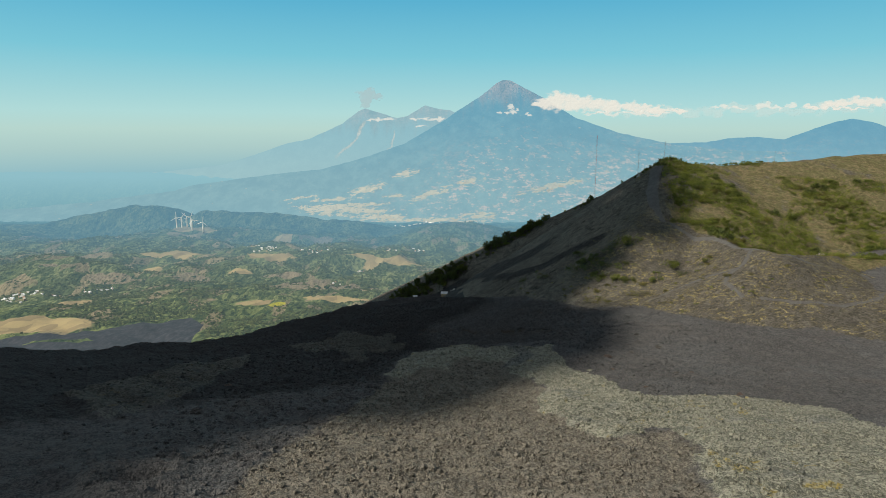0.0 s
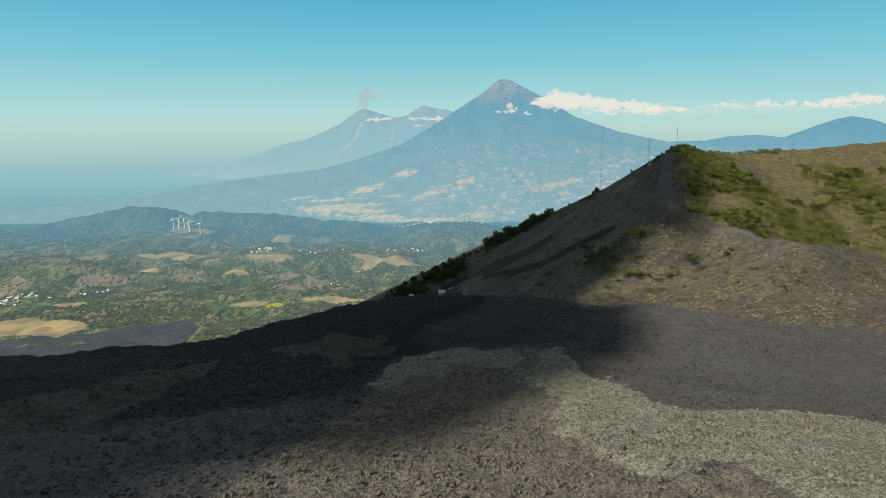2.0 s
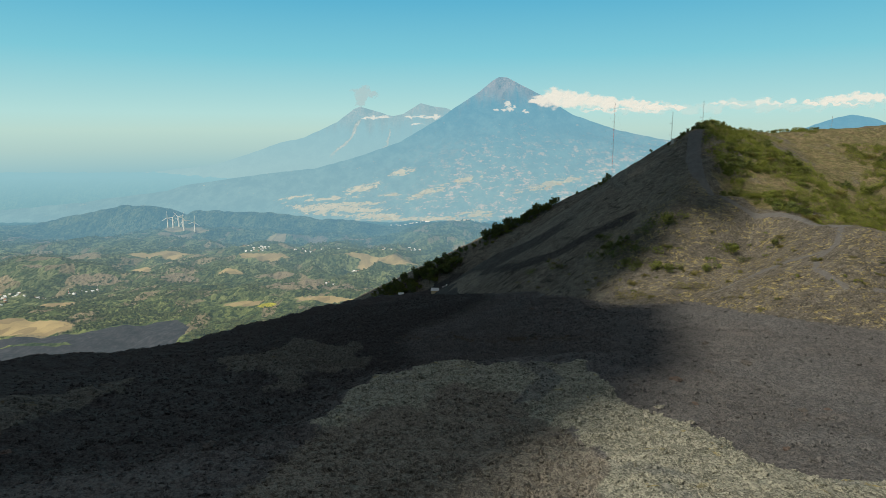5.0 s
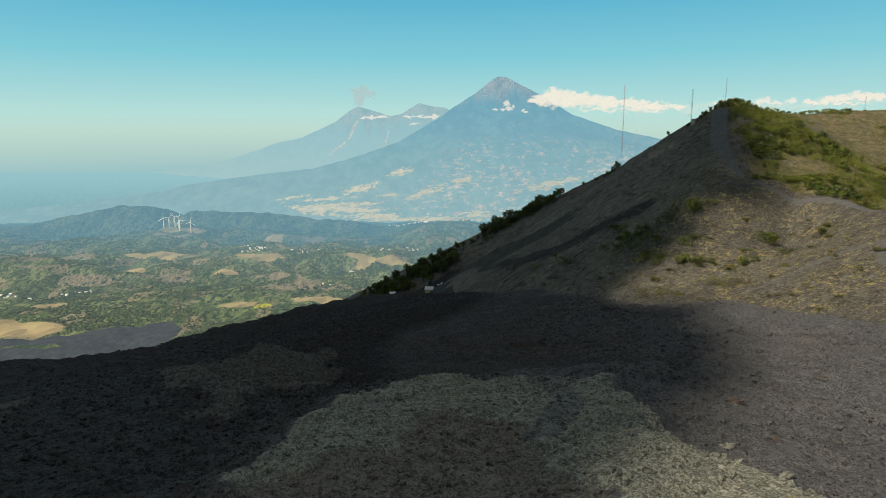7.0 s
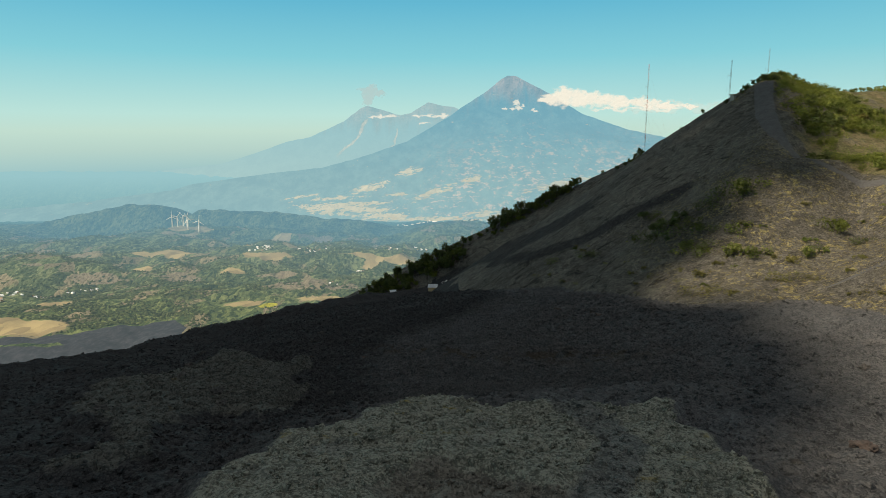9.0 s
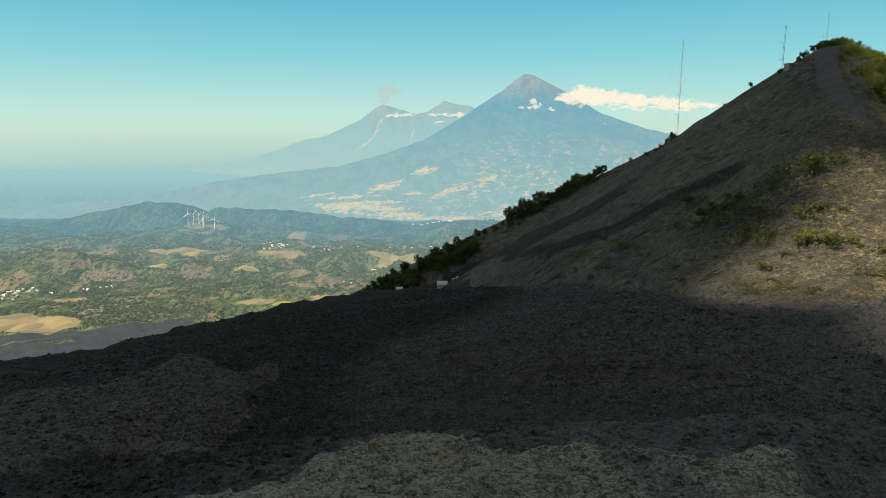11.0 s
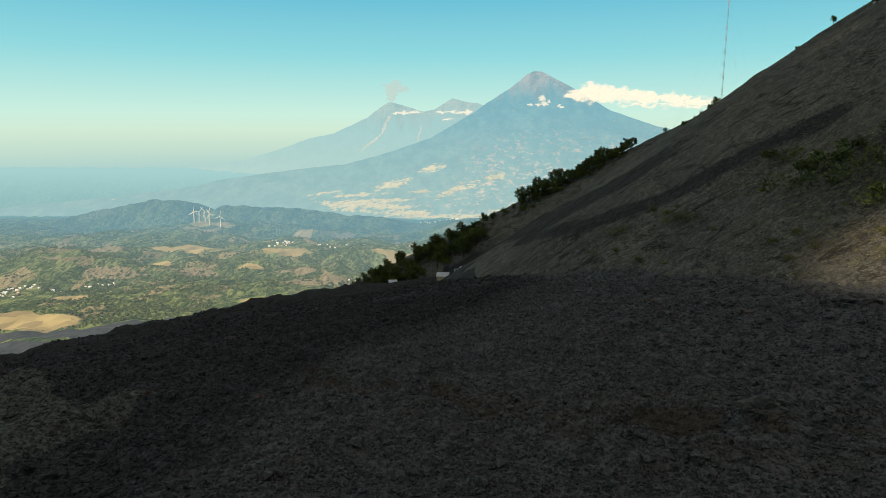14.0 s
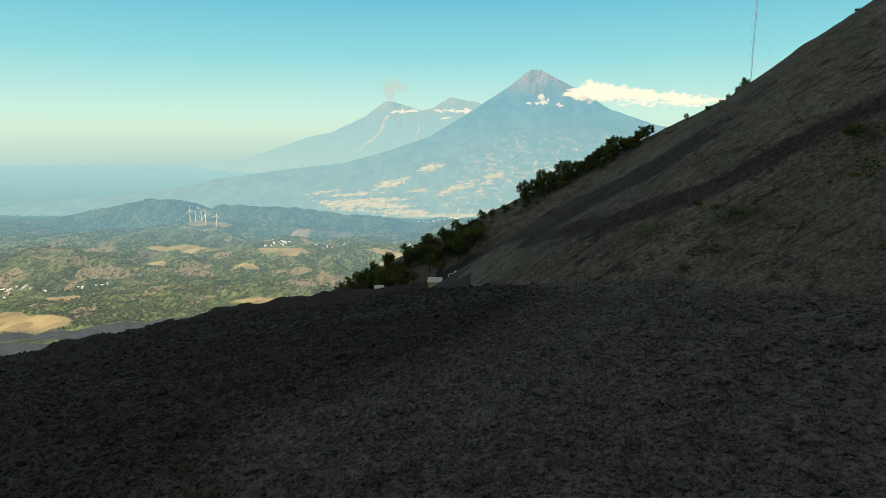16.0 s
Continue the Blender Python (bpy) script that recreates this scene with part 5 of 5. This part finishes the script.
def boulder(x, y, size_, flat, mat, label, seed):
    g = random.Random(seed)
    bm = bmesh.new()
    bmesh.ops.create_icosphere(bm, subdivisions=4, radius=1.0)
    off = Vector((g.uniform(-50, 50), g.uniform(-50, 50), 0))
    stretch = Vector((g.uniform(0.8, 1.4), g.uniform(0.7, 1.1), flat))
    for v in bm.verts:
        d = 1 + 0.5 * noise.fractal(v.co * 1.1 + off, 0.8, 2.1, 5) + 0.25 * noise.cell(v.co * 2.2 + off)
        v.co = Vector((v.co.x * stretch.x, v.co.y * stretch.y, v.co.z * stretch.z)) * d * size_
    ob = part("boulder", bm, mat)
    ob.matrix_basis = pose(x, y, ground_at(x, y) + 0.15 * size_, 0, 0, g.uniform(0, 360))
    return tagged(ob, label, "boulder", "boulders on the lava")


MAT_RED_ROCK = plain("reddish_lava_rock", (0.074, 0.056, 0.049), 0.95, 0.0, 0.35, 2.0)
boulder(32.6, 134.8, 0.5, 0.9, MAT_PALE_ROCK, "pale grey lava boulder on the flow's edge", 1)
boulder(31.2, 132.5, 0.4, 1.0, MAT_PALE_ROCK, "pale grey lava boulder on the flow's edge", 2)
boulder(29.4, 130.4, 0.45, 0.8, MAT_PALE_ROCK, "broken pale lava boulder on the older flow", 3)
boulder(33.4, 126.2, 0.6, 0.9, MAT_PALE_ROCK, "pale grey lava boulder on the flow's edge", 4)
boulder(40.7, 150.7, 0.8, 0.6, MAT_RED_ROCK, "reddish upturned lava slab on dark lava", 5)
boulder(23.5, 188.5, 0.9, 0.6, MAT_ROCK, "dark lava slab tilted on the flow", 6)
boulder(-17.5, 205.0, 0.55, 0.6, MAT_RED_ROCK, "brownish lava block on dark lava", 7)
boulder(43.0, 214.0, 1.1, 0.6, MAT_ROCK, "dark lava block near the cone's foot", 8)
boulder(138.5, 229.0, 2.2, 0.8, plain("grey_rock", (0.26, 0.235, 0.20), 0.9, 0.0, 0.3, 1.0), "grey rock outcrop on the crater rim", 9)
boulder(142.0, 231.0, 1.5, 0.8, plain("grey_rock_worn", (0.24, 0.22, 0.19), 0.9, 0.0, 0.3, 1.0), "small grey rock outcrop on the crater rim", 10)
for k in range(46):
    bx, by = rng.uniform(-45, 60), rng.uniform(50, 235)
    if on_cone(bx, by) or inside(np.array(bx), np.array(by), PALE_MAIN) > -2:
        continue
    boulder(bx, by, rng.uniform(0.3, 0.75), rng.uniform(0.5, 0.8), (MAT_ROCK, MAT_ROCK, MAT_RED_ROCK)[k % 3], "rough dark lava boulder on the flow", 20 + k)


# ---------------------------------------------------------------- the huts at the cone's foot
def hut(x, y, turn, w, d, h, label):
    ob = new("hut")
    ob.matrix_basis = pose(x, y, ground_at(x, y) - 0.05, 0, 0, turn)
    for name, x0, y0, x1, y1 in (("wall", -w / 2, -d / 2, w / 2, -d / 2 + 0.06), ("wall", -w / 2, d / 2 - 0.06, w / 2, d / 2), ("wall", -w / 2, -d / 2 + 0.065, -w / 2 + 0.06, d / 2 - 0.065), ("wall", w / 2 - 0.06, -d / 2 + 0.065, w / 2, d / 2 - 0.065)):
        bm = bmesh.new()
        n = max(3, int(max(x1 - x0, y1 - y0) / 0.3))
        for k in range(n):
            fx0, fx1 = (k + 0.02) / n, (k + 0.98) / n
            if x1 - x0 > y1 - y0:
                box(bm, x0 + (x1 - x0) * fx0, y0, -0.3, x0 + (x1 - x0) * fx1, y1, h)
            else:
                box(bm, x0, y0 + (y1 - y0) * fx0, -0.3, x1, y0 + (y1 - y0) * fx1, h)
        part(name, bm, MAT_BOARD, ob, "weathered tan board wall")
    bm = bmesh.new()
    n = 26
    low, high = h + 0.05, h + 0.75
    for k in range(n):
        xa, xb = -w / 2 - 0.2 + (w + 0.4) * k / n, -w / 2 - 0.2 + (w + 0.4) * (k + 1) / n
        za, zb = 0.03 * (k % 2), 0.03 * ((k + 1) % 2)
        vs = [bm.verts.new(c) for c in ((xa, -d / 2 - 0.3, low + za), (xb, -d / 2 - 0.3, low + zb), (xb, d / 2 + 0.25, high + zb), (xa, d / 2 + 0.25, high + za))]
        bm.faces.new(vs)
    bmesh.ops.solidify(bm, geom=bm.faces[:], thickness=0.02)
    part("roof", bm, MAT_TIN, ob, "pale corrugated tin roof")
    bm = bmesh.new()
    box(bm, -0.05, -d / 2 - 0.33, low - 0.02, 0.05, -d / 2 - 0.28, low + 0.1)
    part("roof_batten", bm, MAT_BOARD, ob)
    bm = bmesh.new()
    box(bm, w * 0.12, -d / 2 - 0.025, 0.0, w * 0.34, -d / 2 - 0.005, h * 0.86)
    part("door", bm, plain("hut_door", (0.40, 0.29, 0.16), 0.8), ob, "plain board door")
    return tagged(ob, label, "hut", "huts at the cone's foot")


hut(0.2, 343.0, -4, 3.4, 2.6, 1.75, "small board hut with a tin roof on the lava")
hut(-16.5, 356.0, 12, 2.4, 2.0, 1.2, "low shack with a pale tin roof on the lava")


def bench(x, y, turn):
    ob = new("bench")
    ob.matrix_basis = pose(x, y, ground_at(x, y), 0, 0, turn)
    bm = bmesh.new()
    box(bm, -0.9, -0.2, 0.55, 0.9, 0.2, 0.62)
    part("seat", bm, MAT_WHITE, ob)
    for sx in (-0.75, 0.75):
        for sy in (-0.15, 0.15):
            bm = bmesh.new()
            bar(bm, (sx, sy, -0.1), (sx, sy, 0.549), 0.04)
            part("leg", bm, MAT_WHITE, ob)
    return tagged(ob, "weathered pale bench beside the hut on lava", "bench")


bench(4.6, 339.5, 20)
bench(5.6, 341.0, 80)


# ---------------------------------------------------------------- masts on the cone
def mast(x, y, height, side, label, guys, bands=True):
    ob = new("radio_mast")
    z = ground_at(x, y)
    ob.matrix_basis = pose(x, y, z)
    corners = [Vector((math.cos(a) * side, math.sin(a) * side, 0)) for a in (0.5, 2.6, 4.7)]
    step = 3.0
    n = int(height / step)
    for k in range(n):
        bm = bmesh.new()
        z0, z1 = k * step, (k + 1) * step - 0.01
        for c in corners:
            bar(bm, c + Vector((0, 0, z0)), c + Vector((0, 0, z1)), 0.024, None, 5)
        for m_ in range(3):
            for i in range(3):
                bar(bm, corners[i] + Vector((0, 0, z0 + m_)), corners[(i + 1) % 3] + Vector((0, 0, z0 + m_ + 1 if m_ < 2 else z1)), 0.010, None, 4)
        part("mast_section", bm, (MAT_STEEL, MAT_RED if bands else MAT_STEEL)[(k // 2) % 2], ob, "red lattice section" if bands and (k // 2) % 2 else "")
    for k in range(max(1, n // 2)):
        bm = bmesh.new()
        hz = height * (0.25 + 0.6 * k / max(1, n // 2))
        bar(bm, (0, 0, hz), (-0.9, 0, hz), 0.025, None, 5)
        bar(bm, (-0.9, 0, hz - 0.5), (-0.9, 0, hz + 0.5), 0.02, None, 5)
        part("antenna", bm, MAT_STEEL, ob)
    if guys:
        for a in (0.5, 2.6, 4.7):
            for f in (0.5, 0.95):
                gx, gy = math.cos(a) * height * 0.4, math.sin(a) * height * 0.4
                bm = bmesh.new()
                bar(bm, (0, 0, height * f), (gx, gy, ground_at(x + gx, y + gy) - z), 0.008, None, 3)
                part("guy_wire", bm, MAT_STEEL, ob)
    bm = bmesh.new()
    box(bm, -0.5, -0.5, -0.8, 0.5, 0.5, 0.15)
    part("footing", bm, MAT_CONCRETE, ob, "concrete footing")
    return tagged(ob, label, "radio mast", "masts on the cone")


mast(87.5, 367.5, 36, 0.20, "tall slender red and grey lattice radio mast", True)
mast(90.2, 296.5, 14, 0.18, "grey lattice radio mast beside a concrete box", False, False)
mast(104.5, 303.5, 11, 0.13, "thin grey radio mast among summit trees", False, False)
mast(169.0, 327.0, 8, 0.12, "thin grey radio mast on the grassy ridge", False, False)

# the concrete box beside the mast
bx, by = 90.6, 293.2
cabin = new("concrete_cabin")
cabin.matrix_basis = pose(bx, by, ground_at(bx, by) - 0.3, 0, 0, 12)
bm = bmesh.new()
box(bm, -1.1, -0.9, 0, 1.1, 0.9, 1.75)
part("body", bm, MAT_CONCRETE, cabin)
bm = bmesh.new()
box(bm, -1.35, -1.15, 1.754, 1.35, 1.15, 1.92)
part("roof_slab", bm, plain("roof_slab", (0.42, 0.38, 0.32), 0.9), cabin, "flat concrete roof slab")
bm = bmesh.new()
box(bm, -0.35, -0.925, 0.1, 0.35, -0.904, 1.5)
part("door", bm, plain("cabin_door", (0.18, 0.12, 0.14), 0.7), cabin, "dark metal door")
tagged(cabin, "small concrete equipment cabin on the cone's summit", "cabin")


# ---------------------------------------------------------------- wind turbines
def blade_mesh(length):
    bm = bmesh.new()
    prev = None
    for k in range(7):
        f = k / 6
        c = length * (0.115 - 0.08 * f) * (0.6 if k == 0 else 1.0)
        t = 0.22 * c
        tw = radians(18 * (1 - f))
        ring = [bm.verts.new((c * px * math.cos(tw) - t * py * math.sin(tw), c * px * math.sin(tw) + t * py * math.cos(tw), length * f)) for px, py in ((-0.35, 0), (0, 1), (0.65, 0), (0, -1))]
        if prev:
            for i in range(4):
                bm.faces.new((prev[i], prev[(i + 1) % 4], ring[(i + 1) % 4], ring[i]))
        prev = ring
    bm.faces.new(prev)
    return bm


def turbine(hub, blade):
    ob = new("wind_turbine")
    bm = bmesh.new()
    for k in range(6):
        f = k / 6
        bar(bm, (0, 0, hub * f - (8 if k == 0 else 0)), (0, 0, hub * (f + 1 / 6)), 3.4 - 1.4 * f, 3.4 - 1.4 * (f + 1 / 6), 12)
    part("tower", bm, MAT_WHITE, ob)
    bm = bmesh.new()
    box(bm, -1.9, -3.0, hub - 1.6, 1.9, 6.5, hub + 2.0)
    bmesh.ops.bevel(bm, geom=bm.edges[:], offset=0.5, segments=2, affect="EDGES")
    part("nacelle", bm, MAT_WHITE, ob)
    bm = bmesh.new()
    bar(bm, (0, -3.0, hub), (0, -5.6, hub), 1.9, 0.5, 12)
    part("hub", bm, MAT_WHITE, ob)
    for k in range(3):
        b = part("blade", blade_mesh(blade), MAT_WHITE, ob)
        b.matrix_basis = pose(0, -4.2, hub, 0, 120 * k, 0)
    return tagged(ob, "white three-bladed wind turbine on a cleared hilltop", "wind turbine", "wind turbines")


first = turbine(52, 31)
SITES = [(-1360, 3190, 15, 0), (-1345, 3215, 15, 40), (-1335, 3262, 10, 75), (-1318, 3268, 15, 20), (-1257, 3130, 20, 95), (-1197, 3112, 10, 10)]
for k, (tx, ty, turn, spin) in enumerate(SITES):
    m_ = pose(tx, ty, ground_at(tx, ty), 0, 0, turn)
    if k == 0:
        first.matrix_basis = m_
        tb = first
    else:
        tb = copy_thing(first, m_)
    for j, b in enumerate([c for c in tb.children if c.name.startswith("blade")]):
        b.matrix_basis = pose(0, -4.2, 52, 0, 120 * j + spin, 0)


# ---------------------------------------------------------------- villages and greenhouses in the valley
def house(w, d, h, wall, roof_mat, label):
    ob = new("house")
    bm = bmesh.new()
    box(bm, -w / 2, -d / 2, -2, w / 2, d / 2, h)
    part("wall", bm, wall, ob)
    bm = bmesh.new()
    e = 0.5
    a = [bm.verts.new(c) for c in ((-w / 2 - e, -d / 2 - e, h + 0.004), (w / 2 + e, -d / 2 - e, h + 0.004), (w / 2 + e, d / 2 + e, h + 0.004), (-w / 2 - e, d / 2 + e, h + 0.004), (-w / 2 - e, 0, h + 0.25 * d), (w / 2 + e, 0, h + 0.25 * d))]
    for f in ((0, 1, 5, 4), (2, 3, 4, 5), (0, 4, 3), (1, 2, 5), (3, 2, 1, 0)):
        bm.faces.new([a[i] for i in f])
    part("roof", bm, roof_mat, ob)
    for k in (-0.25, 0.25):
        bm = bmesh.new()
        box(bm, w * k - 0.6, -d / 2 - 0.02, h * 0.35, w * k + 0.6, -d / 2 - 0.004, h * 0.75)
        part("window", bm, plain("dark_window", (0.05, 0.05, 0.06), 0.3), ob)
    return tagged(ob, label, "house", "houses in the valley")


houses = [house(11, 8, 4, MAT_WHITE, MAT_TIN, "white house with a pale tin roof among trees"),
          house(15, 9, 4.5, MAT_WHITE, plain("pale_roof", (0.62, 0.60, 0.57), 0.6), "long white house with a pale roof among trees"),
          house(9, 8, 3.5, MAT_CONCRETE, plain("rust_roof", (0.36, 0.24, 0.18), 0.7), "grey house with a rusty roof among trees")]
used = [False] * 3
for cx, cy, sx, sy, n in ((-1150, 1640, 40, 34, 22), (-1168, 1735, 34, 26, 16), (-1116, 1745, 24, 14, 6), (-1040, 1775, 22, 16, 9), (-1018, 1832, 20, 16, 6), (-700, 2445, 50, 40, 18), (-832, 2640, 60, 20, 8), (-520, 2432, 75, 26, 16), (-112, 2650, 50, 30, 10), (-211, 2444, 60, 24, 8), (-289, 2178, 16, 12, 4), (-329, 1889, 8, 10, 3)):
    for k in range(n):
        hx, hy = cx + rng.gauss(0, 0.6) * sx, cy + rng.gauss(0, 0.6) * sy
        w = rng.choice((0, 0, 1, 2))
        m_ = pose(hx, hy, ground_at(hx, hy) + 0.5, 0, 0, rng.uniform(-40, 40)) @ Matrix.Scale(rng.uniform(0.5, 0.9), 4)
        if used[w]:
            copy_thing(houses[w], m_)
        else:
            houses[w].matrix_basis, used[w] = m_, True


def greenhouse():
    ob = new("greenhouse")
    bm = bmesh.new()
    prof = [(-12, -2), (-12, 4), (-8, 6.5), (0, 8), (8, 6.5), (12, 4), (12, -2)]
    for (xa, za), (xb, zb) in zip(prof, prof[1:]):
        bm.faces.new([bm.verts.new(c) for c in ((xa, -9, za), (xb, -9, zb), (xb, 9, zb), (xa, 9, za))])
    for yy in (-9, 9):
        bm.faces.new([bm.verts.new((xa, yy, za)) for xa, za in prof])
    part("cover", bm, MAT_WHITE, ob)
    return tagged(ob, "white plastic greenhouse on the far plain", "greenhouse", "greenhouses on the plain")


gh = greenhouse()
for k in range(44):
    gx = -330 + 660 * rng.random()
    gy = 3900 + rng.uniform(-30, 120)
    m_ = pose(gx, gy, ground_at(gx, gy) + 2, 0, 0, rng.choice((0, 0, 90, 8))) @ Matrix.Diagonal((rng.uniform(0.4, 1.0), rng.uniform(0.5, 1.2), rng.uniform(0.5, 0.8), 1))
    if k:
        copy_thing(gh, m_)
    else:
        gh.matrix_basis = m_
for tx, ty in ((-1040, 1780), (-985, 1830)):
    z = ground_at(tx, ty)
    ob = new("village_mast")
    ob.matrix_basis = pose(tx, ty, z)
    for k in range(6):
        bm = bmesh.new()
        bar(bm, (0, 0, k * 4 - (2 if k == 0 else 0)), (0, 0, k * 4 + 3.99), 0.8 - 0.1 * k, 0.7 - 0.1 * k, 6)
        part("mast_section", bm, (MAT_RED, MAT_WHITE)[k % 2], ob)
    tagged(ob, "red and white banded mast in the village", "radio mast", "masts in the village")

# woods in the valley: crowns as lumps, thick where the woods are
n_ = 26000
wy = 1220 * (3500 / 1220) ** r_.random(n_)
wx = r_.uniform(-0.80, 0.16, n_) * wy
keep = (vnoise(wx, wy * 0.42, 130, 91) + 0.6 * vnoise(wx, wy * 0.42, 45, 92) > -0.05)
keep &= inside(wx, wy, FIELD) < -6
keep &= inside(wx, wy, FLOW) < -12
for gx, gy, gw, gl, sort in GLADES:
    keep &= (((wx - gx) / gw) ** 2 + ((wy - gy) / gl) ** 2 > 1.1) | ((sort == 1) & (r_.random(len(wx)) < 0.25))
wx, wy = wx[keep], wy[keep]
wu = wx / (1 + (wy - 450) / 420)
wi, wj = np.searchsorted(ys, wy) - 1, np.searchsorted(us, wu) - 1
wz = ZZ[wi, wj]
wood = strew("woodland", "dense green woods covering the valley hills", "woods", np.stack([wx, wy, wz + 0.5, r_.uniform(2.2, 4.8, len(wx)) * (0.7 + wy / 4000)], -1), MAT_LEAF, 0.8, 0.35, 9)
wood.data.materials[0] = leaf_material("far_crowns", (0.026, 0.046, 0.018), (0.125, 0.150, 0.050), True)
